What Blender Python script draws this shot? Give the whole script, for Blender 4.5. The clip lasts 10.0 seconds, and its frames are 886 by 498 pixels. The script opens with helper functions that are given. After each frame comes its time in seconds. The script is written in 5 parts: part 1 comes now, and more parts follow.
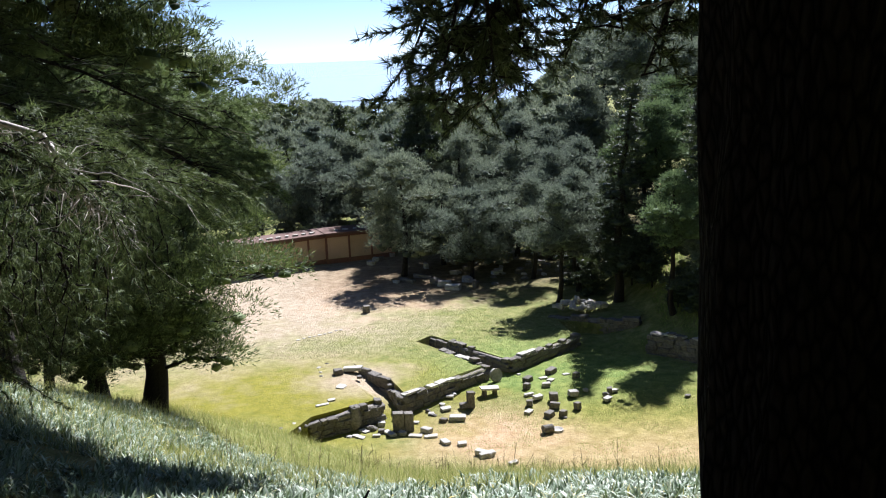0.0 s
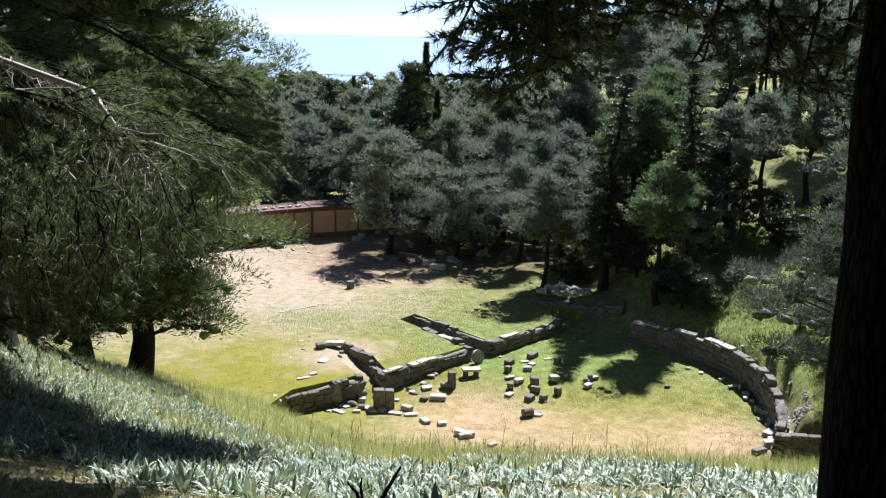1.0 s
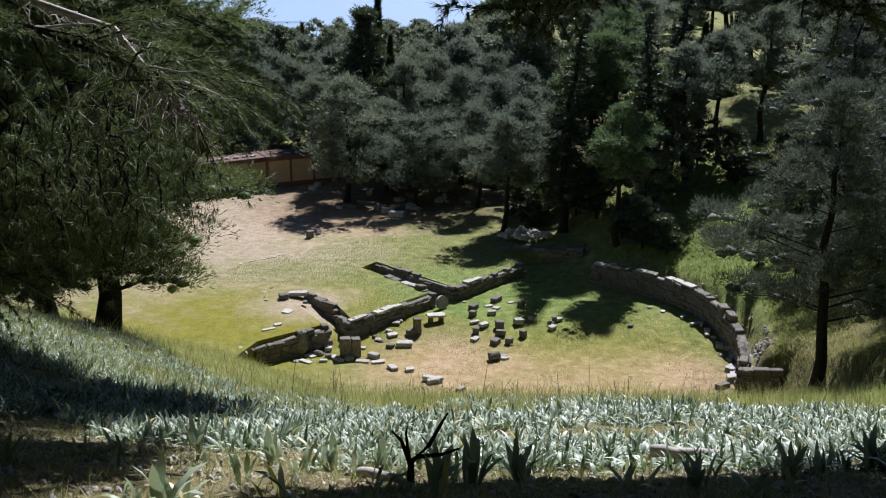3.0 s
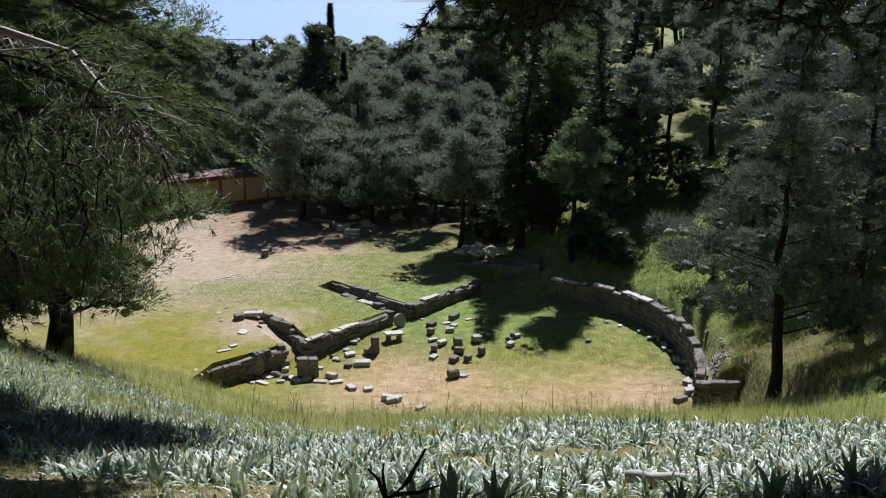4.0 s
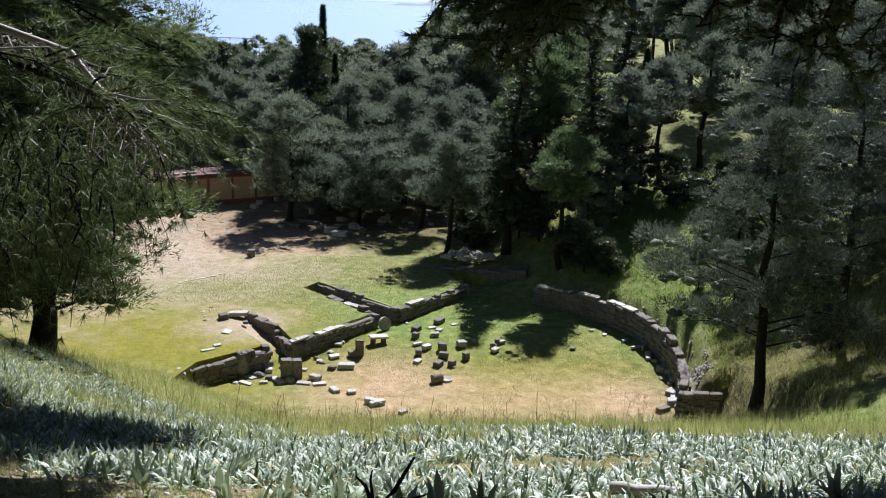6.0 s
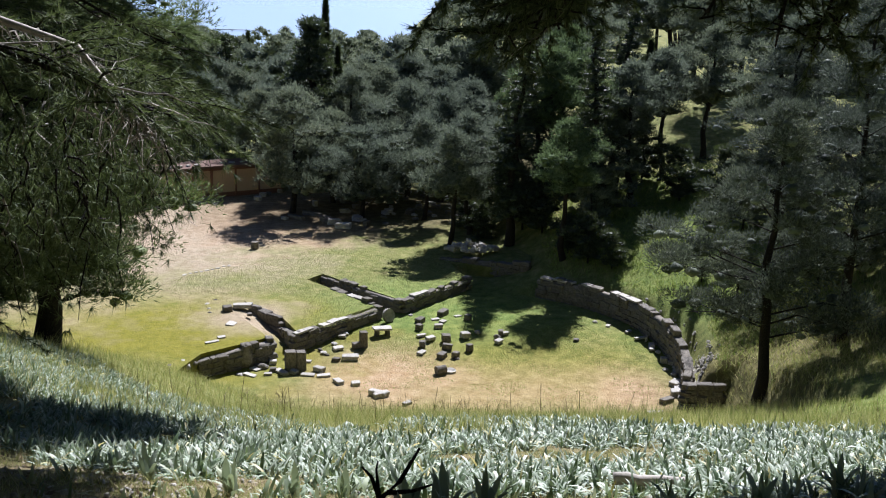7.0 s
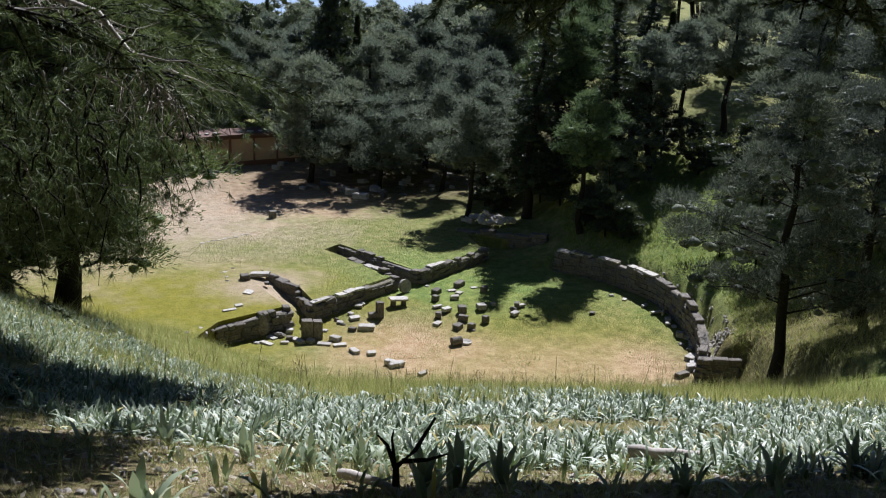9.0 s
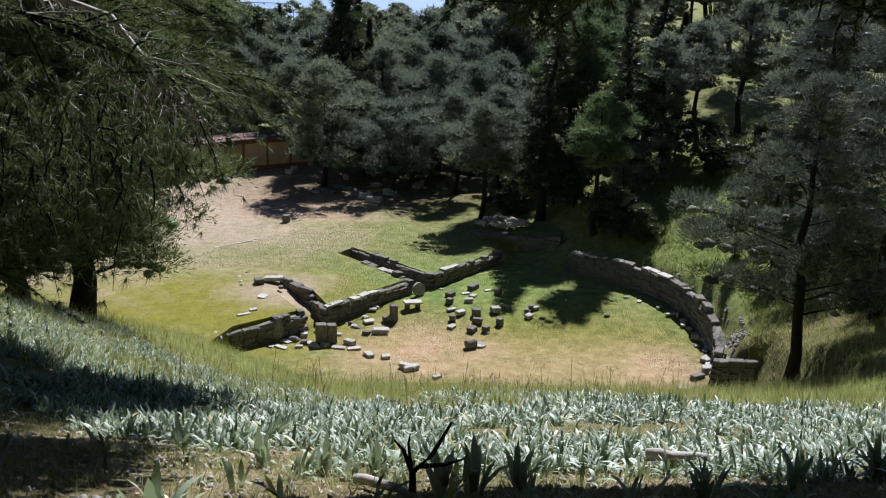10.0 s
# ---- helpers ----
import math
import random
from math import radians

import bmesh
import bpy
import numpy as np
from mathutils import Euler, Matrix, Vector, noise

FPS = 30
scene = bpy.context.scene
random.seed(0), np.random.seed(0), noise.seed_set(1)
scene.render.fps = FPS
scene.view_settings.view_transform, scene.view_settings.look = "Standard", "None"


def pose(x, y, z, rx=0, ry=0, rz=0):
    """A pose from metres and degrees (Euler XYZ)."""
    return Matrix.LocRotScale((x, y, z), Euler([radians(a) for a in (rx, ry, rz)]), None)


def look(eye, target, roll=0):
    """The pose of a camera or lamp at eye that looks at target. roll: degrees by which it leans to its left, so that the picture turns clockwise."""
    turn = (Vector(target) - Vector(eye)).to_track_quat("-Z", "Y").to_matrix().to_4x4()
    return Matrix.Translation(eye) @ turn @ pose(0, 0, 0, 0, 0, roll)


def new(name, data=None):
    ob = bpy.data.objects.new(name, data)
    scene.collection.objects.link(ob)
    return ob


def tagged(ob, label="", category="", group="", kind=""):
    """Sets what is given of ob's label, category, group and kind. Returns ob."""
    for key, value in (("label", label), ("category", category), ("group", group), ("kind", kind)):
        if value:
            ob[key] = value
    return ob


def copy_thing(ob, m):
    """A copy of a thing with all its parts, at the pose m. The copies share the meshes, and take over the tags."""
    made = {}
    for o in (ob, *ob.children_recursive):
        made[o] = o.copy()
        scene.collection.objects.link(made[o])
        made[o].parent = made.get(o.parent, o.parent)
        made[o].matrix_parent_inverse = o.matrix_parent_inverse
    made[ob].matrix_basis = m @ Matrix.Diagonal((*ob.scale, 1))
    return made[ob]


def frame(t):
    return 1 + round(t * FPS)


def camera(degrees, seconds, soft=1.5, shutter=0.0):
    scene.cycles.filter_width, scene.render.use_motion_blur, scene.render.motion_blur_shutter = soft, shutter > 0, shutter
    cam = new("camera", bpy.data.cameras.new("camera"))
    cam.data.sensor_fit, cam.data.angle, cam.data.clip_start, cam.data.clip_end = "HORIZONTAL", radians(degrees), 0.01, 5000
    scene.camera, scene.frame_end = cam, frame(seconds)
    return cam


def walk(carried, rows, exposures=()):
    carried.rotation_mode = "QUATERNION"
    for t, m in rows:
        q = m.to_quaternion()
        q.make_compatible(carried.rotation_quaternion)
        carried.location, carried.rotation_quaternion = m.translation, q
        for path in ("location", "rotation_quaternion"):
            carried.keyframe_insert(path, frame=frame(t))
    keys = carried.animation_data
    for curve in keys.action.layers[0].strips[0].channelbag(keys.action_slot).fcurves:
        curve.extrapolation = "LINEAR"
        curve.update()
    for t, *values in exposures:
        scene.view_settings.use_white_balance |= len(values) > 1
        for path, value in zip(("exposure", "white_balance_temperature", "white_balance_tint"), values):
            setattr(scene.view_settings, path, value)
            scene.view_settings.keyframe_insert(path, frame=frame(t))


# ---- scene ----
cam = camera(47.7, 10.0, 1.1)

PATH = [
    (0, (1.3, -0.081, 20.089), (1.135, 1.873, 19.7), -2.2),
    (0.5, (1.099, -0.015, 20.065), (0.971, 1.935, 19.64), 0.4),
    (1, (0.88, -0.067, 20.073), (0.753, 1.882, 19.644), 0.9),
    (1.5, (0.726, -0.016, 20.03), (0.483, 1.926, 19.616), -0.3),
    (1.6, (0.683, -0.015, 20.018), (0.464, 1.917, 19.549), -2.2),
    (2, (0.566, 0.078, 20.005), (0.399, 2.008, 19.509), -0.2),
    (2.5, (0.389, 0.095, 19.981), (0.299, 2.023, 19.456), -0.7),
    (3, (0.284, 0.133, 19.969), (0.254, 2.061, 19.438), -0.0),
    (3.2, (0.251, 0.191, 19.942), (0.243, 2.124, 19.431), -0.7),
    (4.3, (0.121, 0.392, 20.012), (0.192, 2.329, 19.521), 0.2),
    (4.5, (0.103, 0.368, 20.023), (0.169, 2.309, 19.544), 0.1),
    (5, (0.087, 0.335, 20.03), (0.167, 2.275, 19.552), 1.0),
    (5.5, (0.104, 0.391, 20.008), (0.204, 2.33, 19.527), 1.5),
    (6, (0.103, 0.377, 20.019), (0.191, 2.314, 19.527), 1.6),
    (7.5, (0.088, 0.335, 20.033), (0.169, 2.267, 19.522), 1.4),
    (8, (0.086, 0.347, 20.026), (0.153, 2.277, 19.505), 1.8),
    (8.5, (0.091, 0.368, 20.017), (0.148, 2.288, 19.459), 2.0),
    (9, (0.086, 0.34, 20.028), (0.135, 2.258, 19.464), 1.9),
    (9.5, (0.082, 0.369, 20.023), (0.123, 2.289, 19.464), 1.4),
    (10, (0.074, 0.394, 20.011), (0.096, 2.314, 19.452), 1.3),
]
walk(cam, [(t, look(eye, target, roll)) for t, eye, target, roll in PATH],
     [(0, 1.56, 5700, 17), (1.5, 1.42, 5700, 17), (2.4, 1.0, 5700, 17), (3, 0.92, 5700, 17), (4.5, 0.97, 5700, 17), (5.5, 1.17, 5700, 17), (8, 1.1, 5700, 17), (8.7, 0.95, 5700, 17), (10, 0.9, 5700, 17)])
from mathutils.geometry import tessellate_polygon

# ---- sky, sun ----
SUN_AZ, SUN_EL = radians(17), radians(47)      # azimuth from +y towards +x
world = bpy.data.worlds.new("sky")
scene.world = world
world.use_nodes = True
wn = world.node_tree
sky = wn.nodes.new("ShaderNodeTexSky")
sky.sky_type = "NISHITA"
sky.sun_disc = False
sky.sun_elevation, sky.sun_rotation = SUN_EL, SUN_AZ
sky.air_density, sky.dust_density, sky.ozone_density = 0.45, 0.1, 2.5
wn.links.new(sky.outputs[0], wn.nodes["Background"].inputs[0])
wn.nodes["Background"].inputs[1].default_value = 0.05
sun = new("sun", bpy.data.lights.new("sun", "SUN"))
sun.data.energy, sun.data.angle, sun.data.color = 5.0, radians(0.53), (1.0, 0.96, 0.89)
sun.matrix_world = look((40 * math.sin(SUN_AZ), 40 * math.cos(SUN_AZ), 40 * math.tan(SUN_EL) + 20), (0, 0, 20))


# ---- mesh helpers ----
def smooth(a, b, x):
    t = np.clip((np.asarray(x, float) - a) / (b - a), 0, 1)
    return t * t * (3 - 2 * t)


def mesh_of(name, verts, faces, material, shade=False):
    """A mesh from arrays; faces: array (n, 3) or (n, 4), or a list of such arrays."""
    faces = faces if isinstance(faces, list) else [faces]
    me = bpy.data.meshes.new(name)
    verts = np.asarray(verts, np.float32)
    me.vertices.add(len(verts))
    me.vertices.foreach_set("co", verts.ravel())
    total = sum(f.size for f in faces)
    count = sum(len(f) for f in faces)
    me.loops.add(total)
    me.loops.foreach_set("vertex_index", np.concatenate([f.ravel() for f in faces]).astype(np.int32))
    me.polygons.add(count)
    sizes = np.concatenate([np.full(len(f), f.shape[1]) for f in faces])
    me.polygons.foreach_set("loop_start", np.concatenate([[0], np.cumsum(sizes)[:-1]]).astype(np.int32))
    me.materials.append(material)
    me.update(calc_edges=True)
    if shade:
        me.polygons.foreach_set("use_smooth", np.ones(count, bool))
    me.validate()
    return me


def under(ob, parent):
    ob.parent = parent
    return ob


def part(name, bm, material, parent, label=""):
    me = bpy.data.meshes.new(name)
    bm.to_mesh(me)
    bm.free()
    me.materials.append(material)
    ob = new(name, me)
    ob.parent = parent
    if label:
        ob["label"] = label
    return ob


def tubes(paths, sides=7):
    """Tapered tubes: each path a list of (x, y, z, radius). Returns verts, quads."""
    vs, fs, base = [], [], 0
    ang = np.linspace(0, 2 * np.pi, sides, endpoint=False)
    for p in paths:
        p = np.asarray(p, float)
        pts, r = p[:, :3], p[:, 3]
        tan = np.gradient(pts, axis=0)
        tan /= np.linalg.norm(tan, axis=1)[:, None] + 1e-9
        ref = np.where(np.abs(tan[:, 2:3]) > 0.9, [[1.0, 0, 0]], [[0, 0, 1.0]])
        u = np.cross(tan, ref)
        u /= np.linalg.norm(u, axis=1)[:, None] + 1e-9
        v = np.cross(tan, u)
        ring = pts[:, None] + r[:, None, None] * (np.cos(ang)[None, :, None] * u[:, None] + np.sin(ang)[None, :, None] * v[:, None])
        vs.append(ring.reshape(-1, 3))
        n = len(p)
        i, j = np.meshgrid(np.arange(n - 1), np.arange(sides), indexing="ij")
        a = base + i * sides + j
        b = base + i * sides + (j + 1) % sides
        fs.append(np.stack([a, b, b + sides, a + sides], -1).reshape(-1, 4))
        base += n * sides
    return np.concatenate(vs), np.concatenate(fs)


def needles(rng, centres, outward, count, length, width, spread, sag=0.0):
    """count thin triangles round each centre, pointing along outward with a spread. Returns verts, tris."""
    n = len(centres) * count
    c = np.repeat(centres, count, 0)
    d = np.repeat(outward, count, 0) + rng.normal(0, spread, (n, 3))
    d[:, 2] -= sag
    d /= np.linalg.norm(d, axis=1)[:, None] + 1e-9
    side = np.cross(d, rng.normal(0, 1, (n, 3)))
    side /= np.linalg.norm(side, axis=1)[:, None] + 1e-9
    ln = length * rng.uniform(0.6, 1.25, (n, 1))
    w = width * rng.uniform(0.7, 1.3, (n, 1))
    c = c + d * ln * rng.uniform(-0.15, 0.15, (n, 1))
    verts = np.stack([c - side * w / 2, c + side * w / 2, c + d * ln], 1).reshape(-1, 3)
    return verts, np.arange(n * 3).reshape(-1, 3)


def joined(pieces):
    vs, fs, base = [], [], 0
    for v, f in pieces:
        vs.append(v)
        fs.append(f + base)
        base += len(v)
    return np.concatenate(vs), fs


# ---- materials ----
def material(name, rough=0.9, spec=0.3):
    m = bpy.data.materials.new(name)
    m.use_nodes = True
    nt = m.node_tree
    b = nt.nodes["Principled BSDF"]
    b.inputs["Roughness"].default_value = rough
    b.inputs["Specular IOR Level"].default_value = spec
    return m, nt, b


def node(nt, kind, **values):
    n = nt.nodes.new(kind)
    for k, v in values.items():
        n.inputs[k].default_value = v
    return n


def noise_tex(nt, scale, detail=5.0, coords=None, rough=0.6, distort=0.0):
    n = node(nt, "ShaderNodeTexNoise", Scale=scale, Detail=detail, Roughness=rough, Distortion=distort)
    if coords is not None:
        nt.links.new(coords, n.inputs["Vector"])
    return n.outputs["Fac"]


def ramp(nt, fac, stops):
    r = nt.nodes.new("ShaderNodeValToRGB")
    e = r.color_ramp.elements
    while len(e) < len(stops):
        e.new(0.5)
    for el, (p, c) in zip(e, stops):
        el.position, el.color = p, (*c, 1) if len(c) == 3 else c
    nt.links.new(fac, r.inputs[0])
    return r.outputs[0]


def mix(nt, fac, a, b, blend="MIX"):
    m = nt.nodes.new("ShaderNodeMix")
    m.data_type, m.blend_type = "RGBA", blend
    for sock, val in ((m.inputs[0], fac), (m.inputs[6], a), (m.inputs[7], b)):
        if isinstance(val, (int, float)):
            sock.default_value = val
        elif isinstance(val, tuple):
            sock.default_value = (*val, 1)
        else:
            nt.links.new(val, sock)
    return m.outputs[2]


def bump(nt, b, height, strength=0.4, distance=0.02):
    n = node(nt, "ShaderNodeBump", Strength=strength, Distance=distance)
    nt.links.new(height, n.inputs["Height"])
    nt.links.new(n.outputs[0], b.inputs["Normal"])


def calc(nt, op, a, b=0.0, c=0.0):
    m = nt.nodes.new("ShaderNodeMath")
    m.operation = op
    for s, v in zip(m.inputs, (a, b, c)):
        if isinstance(v, (int, float)):
            s.default_value = v
        else:
            nt.links.new(v, s)
    return m.outputs[0]


def blob(nt, xyz, x, y, rx, ry, wobble, edge=0.35):
    """A soft-edged patch of ground, 1 inside, with an uneven rim."""
    dx = calc(nt, "MULTIPLY", calc(nt, "SUBTRACT", xyz[0], x), 1 / rx)
    dy = calc(nt, "MULTIPLY", calc(nt, "SUBTRACT", xyz[1], y), 1 / ry)
    d = calc(nt, "SQRT", calc(nt, "ADD", calc(nt, "MULTIPLY", dx, dx), calc(nt, "MULTIPLY", dy, dy)))
    d = calc(nt, "ADD", d, calc(nt, "MULTIPLY", calc(nt, "SUBTRACT", wobble, 0.5), 1.6))
    r = node(nt, "ShaderNodeMapRange", **{"From Min": 1 + edge, "From Max": 1 - edge})
    nt.links.new(d, r.inputs[0])
    return r.outputs[0]


def ground_material():
    m, nt, b = material("meadow_ground", 0.95, 0.15)
    g = nt.nodes.new("ShaderNodeNewGeometry").outputs["Position"]
    sep = nt.nodes.new("ShaderNodeSeparateXYZ")
    nt.links.new(g, sep.inputs[0])
    xyz = sep.outputs
    big = noise_tex(nt, 0.35, 4, g)
    mid = noise_tex(nt, 1.6, 5, g)
    fine = noise_tex(nt, 14, 6, g, 0.75)
    green = ramp(nt, mid, [(0.3, (0.12, 0.145, 0.035)), (0.5, (0.20, 0.21, 0.06)), (0.72, (0.32, 0.29, 0.12))])
    lush = ramp(nt, mid, [(0.3, (0.10, 0.16, 0.03)), (0.7, (0.24, 0.29, 0.075))])
    yellow = ramp(nt, mid, [(0.3, (0.16, 0.145, 0.018)), (0.7, (0.31, 0.265, 0.05))])
    soil = ramp(nt, mid, [(0.3, (0.40, 0.25, 0.135)), (0.7, (0.56, 0.40, 0.27))])
    pale = ramp(nt, mid, [(0.3, (0.36, 0.27, 0.19)), (0.7, (0.48, 0.39, 0.30))])
    litter = ramp(nt, mid, [(0.35, (0.07, 0.055, 0.025)), (0.6, (0.16, 0.12, 0.06)), (0.75, (0.13, 0.15, 0.035))])
    col = green
    col = mix(nt, blob(nt, xyz, 3.2, 58, 7, 6.0, big, 0.5), col, lush)                       # damp grass below the platform
    col = mix(nt, calc(nt, "MULTIPLY", blob(nt, xyz, 7, 50, 10, 5.0, big, 0.6), 0.7), col, yellow)
    col = mix(nt, calc(nt, "MULTIPLY", blob(nt, xyz, -1.0, 50.5, 3.6, 3.2, big, 0.6), 0.75), col, soil)
    col = mix(nt, calc(nt, "MULTIPLY", blob(nt, xyz, 6.0, 47.6, 8.5, 3.0, big, 0.8), 0.5), col, soil)
    col = mix(nt, calc(nt, "MULTIPLY", blob(nt, xyz, 12.3, 48, 2.2, 2.6, big, 0.7), 0.7), col, soil)
    col = mix(nt, calc(nt, "MULTIPLY", blob(nt, xyz, 19, 61, 5, 14, big, 0.5), 0.9), col, lush)          # green bank above the curved wall
    col = mix(nt, calc(nt, "MULTIPLY", blob(nt, xyz, 15, 33, 9, 8, big, 0.6), 0.7), col, lush)
    col = mix(nt, calc(nt, "MULTIPLY", blob(nt, xyz, 20, 47, 5, 5, mid, 0.8), 0.7), col, litter)
    col = mix(nt, calc(nt, "MULTIPLY", blob(nt, xyz, -13, 54, 9, 6, big, 0.4), 1.0), col, mix(nt, 0.5, yellow, (0.19, 0.19, 0.012)))
    col = mix(nt, calc(nt, "MULTIPLY", blob(nt, xyz, -20, 77, 13, 17, big, 0.5), 0.85), col, pale)
    col = mix(nt, calc(nt, "MULTIPLY", blob(nt, xyz, -9, 82, 6, 9, big, 0.5), 0.8), col, soil)
    col = mix(nt, calc(nt, "MULTIPLY", blob(nt, xyz, -9, 56, 2.6, 2.6, big, 0.5), 0.8), col, pale)
    col = mix(nt, calc(nt, "MULTIPLY", blob(nt, xyz, 0, 85, 16, 9, big, 0.5), 0.8), col, litter)
    col = mix(nt, calc(nt, "MULTIPLY", blob(nt, xyz, -1, 5, 22, 10.5, big, 0.5), 0.8), col,
              ramp(nt, mid, [(0.3, (0.10, 0.095, 0.03)), (0.5, (0.24, 0.19, 0.10)), (0.7, (0.34, 0.26, 0.17))]))
    col = mix(nt, calc(nt, "MULTIPLY", blob(nt, xyz, 19, 40, 6, 6, big, 0.6), 0.6), col, litter)
    patch = noise_tex(nt, 4.5, 6, g, 0.7, 0.6)
    col = mix(nt, 0.6, col, ramp(nt, patch, [(0.3, (0.5, 0.52, 0.42)), (0.5, (0.95, 0.95, 0.95)), (0.7, (1, 0.98, 0.9))]), "MULTIPLY")
    col = mix(nt, 0.7, col, ramp(nt, fine, [(0.3, (0.15, 0.16, 0.12)), (0.5, (0.9, 0.9, 0.9)), (0.7, (1, 1, 1))]), "MULTIPLY")
    nt.links.new(col, b.inputs["Base Color"])
    bump(nt, b, fine, 0.9, 0.08)
    return m


def stone_material(name, dark, light, scale=5.0):
    m, nt, b = material(name, 0.92, 0.2)
    oc = nt.nodes.new("ShaderNodeTexCoord").outputs["Object"]
    rnd = nt.nodes.new("ShaderNodeObjectInfo").outputs["Random"]
    n1, n2 = noise_tex(nt, scale, 6, oc), noise_tex(nt, scale * 7, 5, oc, 0.7)
    col = ramp(nt, n1, [(0.3, dark), (0.65, light)])
    col = mix(nt, 0.7, col, ramp(nt, rnd, [(0, (0.6, 0.57, 0.52)), (0.5, (0.9, 0.88, 0.85)), (1, (1, 0.97, 0.9))]), "MULTIPLY")
    col = mix(nt, ramp(nt, n2, [(0.55, (0, 0, 0)), (0.72, (0.7, 0.7, 0.7))]), col, (0.10, 0.10, 0.07))
    nt.links.new(col, b.inputs["Base Color"])
    bump(nt, b, n2, 0.6, 0.03)
    return m


def leaf_material(name, stops, translucent=0.35, rough=0.55, spec=0.35, clump=0.0, through_tint=(0.26, 0.34, 0.08)):
    m, nt, b = material(name, rough, spec)
    isl = nt.nodes.new("ShaderNodeNewGeometry").outputs["Random Per Island"]
    rnd = nt.nodes.new("ShaderNodeObjectInfo").outputs["Random"]
    col = ramp(nt, isl, stops)
    col = mix(nt, 0.75, col, ramp(nt, rnd, [(0, (0.70, 0.76, 0.80)), (0.5, (0.90, 0.94, 0.92)), (1, (1, 1, 0.80))]), "MULTIPLY")
    if clump:
        oc = nt.nodes.new("ShaderNodeTexCoord").outputs["Object"]
        col = mix(nt, 0.8, col, ramp(nt, noise_tex(nt, clump, 3, oc), [(0.35, (0.5, 0.55, 0.55)), (0.5, (0.85, 0.88, 0.85)), (0.65, (1, 1, 0.92))]), "MULTIPLY")
    nt.links.new(col, b.inputs["Base Color"])
    tr = nt.nodes.new("ShaderNodeBsdfTranslucent")
    nt.links.new(mix(nt, 0.35, col, through_tint), tr.inputs[0])
    ms = nt.nodes.new("ShaderNodeMixShader")
    ms.inputs[0].default_value = translucent
    nt.links.new(b.outputs[0], ms.inputs[1])
    nt.links.new(tr.outputs[0], ms.inputs[2])
    nt.links.new(ms.outputs[0], nt.nodes["Material Output"].inputs[0])
    return m


def bark_material(name, dark, light):
    m, nt, b = material(name, 0.95, 0.15)
    oc = nt.nodes.new("ShaderNodeTexCoord").outputs["Object"]
    mp = node(nt, "ShaderNodeMapping", Scale=(34, 34, 11))
    nt.links.new(oc, mp.inputs[0])
    v = nt.nodes.new("ShaderNodeTexVoronoi")
    v.feature = "DISTANCE_TO_EDGE"
    v.inputs["Scale"].default_value = 1.4
    wob = nt.nodes.new("ShaderNodeMix")
    wob.data_type = "VECTOR"
    wob.inputs[0].default_value = 0.25
    nz = node(nt, "ShaderNodeTexNoise", Scale=1.2, Detail=4.0)
    nt.links.new(mp.outputs[0], nz.inputs["Vector"])
    nt.links.new(mp.outputs[0], wob.inputs[4])
    nt.links.new(nz.outputs["Color"], wob.inputs[5])
    nt.links.new(wob.outputs[1], v.inputs["Vector"])
    fine = noise_tex(nt, 30, 5, oc)
    col = mix(nt, ramp(nt, v.outputs["Distance"], [(0.02, (0, 0, 0)), (0.2, (1, 1, 1))]), dark, light)
    col = mix(nt, 0.5, col, ramp(nt, fine, [(0.3, (0.4, 0.4, 0.4)), (0.7, (1, 1, 1))]), "MULTIPLY")
    nt.links.new(col, b.inputs["Base Color"])
    bump(nt, b, v.outputs["Distance"], 0.9, 0.05)
    return m


def plain_material(name, color, rough=0.8, scale=6.0, vary=0.35, spec=0.3):
    m, nt, b = material(name, rough, spec)
    oc = nt.nodes.new("ShaderNodeTexCoord").outputs["Object"]
    f = mix(nt, 0.5, noise_tex(nt, scale, 5, oc), noise_tex(nt, scale * 8, 4, oc))
    lo = tuple(c * (1 - vary) for c in color)
    hi = tuple(min(1, c * (1 + vary)) for c in color)
    nt.links.new(ramp(nt, f, [(0.3, lo), (0.7, hi)]), b.inputs["Base Color"])
    bump(nt, b, f, 0.3, 0.01)
    return m


GROUND = ground_material()
STONE = stone_material("wall_stone", (0.075, 0.068, 0.058), (0.21, 0.195, 0.17))
MARBLE = stone_material("pale_marble", (0.25, 0.24, 0.21), (0.53, 0.51, 0.47), 3.0)
RUBBLE = stone_material("rubble_fill", (0.10, 0.09, 0.075), (0.24, 0.22, 0.19), 8.0)
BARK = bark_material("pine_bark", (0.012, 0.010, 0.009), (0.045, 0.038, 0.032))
TWIG = plain_material("grey_dead_twig", (0.36, 0.33, 0.29), 0.9, 20)
PINE = leaf_material("pine_needles", [(0, (0.095, 0.11, 0.085)), (0.55, (0.17, 0.19, 0.14)), (1, (0.28, 0.30, 0.23))], 0.38, 0.7, 0.12, 0.7, (0.17, 0.21, 0.14))
PINE_GREEN = leaf_material("green_pine_needles", [(0, (0.075, 0.105, 0.055)), (0.55, (0.12, 0.165, 0.08)), (1, (0.20, 0.26, 0.13))], 0.32, 0.7, 0.12, 0.7, (0.20, 0.28, 0.10))
# brighter needles: sunlight put into the colour of the outer bough
PINE_SUNLIT = leaf_material("sunlit_pine_needles", [(0, (0.05, 0.075, 0.03)), (0.55, (0.11, 0.155, 0.065)), (1, (0.30, 0.35, 0.19))], 0.32, 0.6, 0.2)
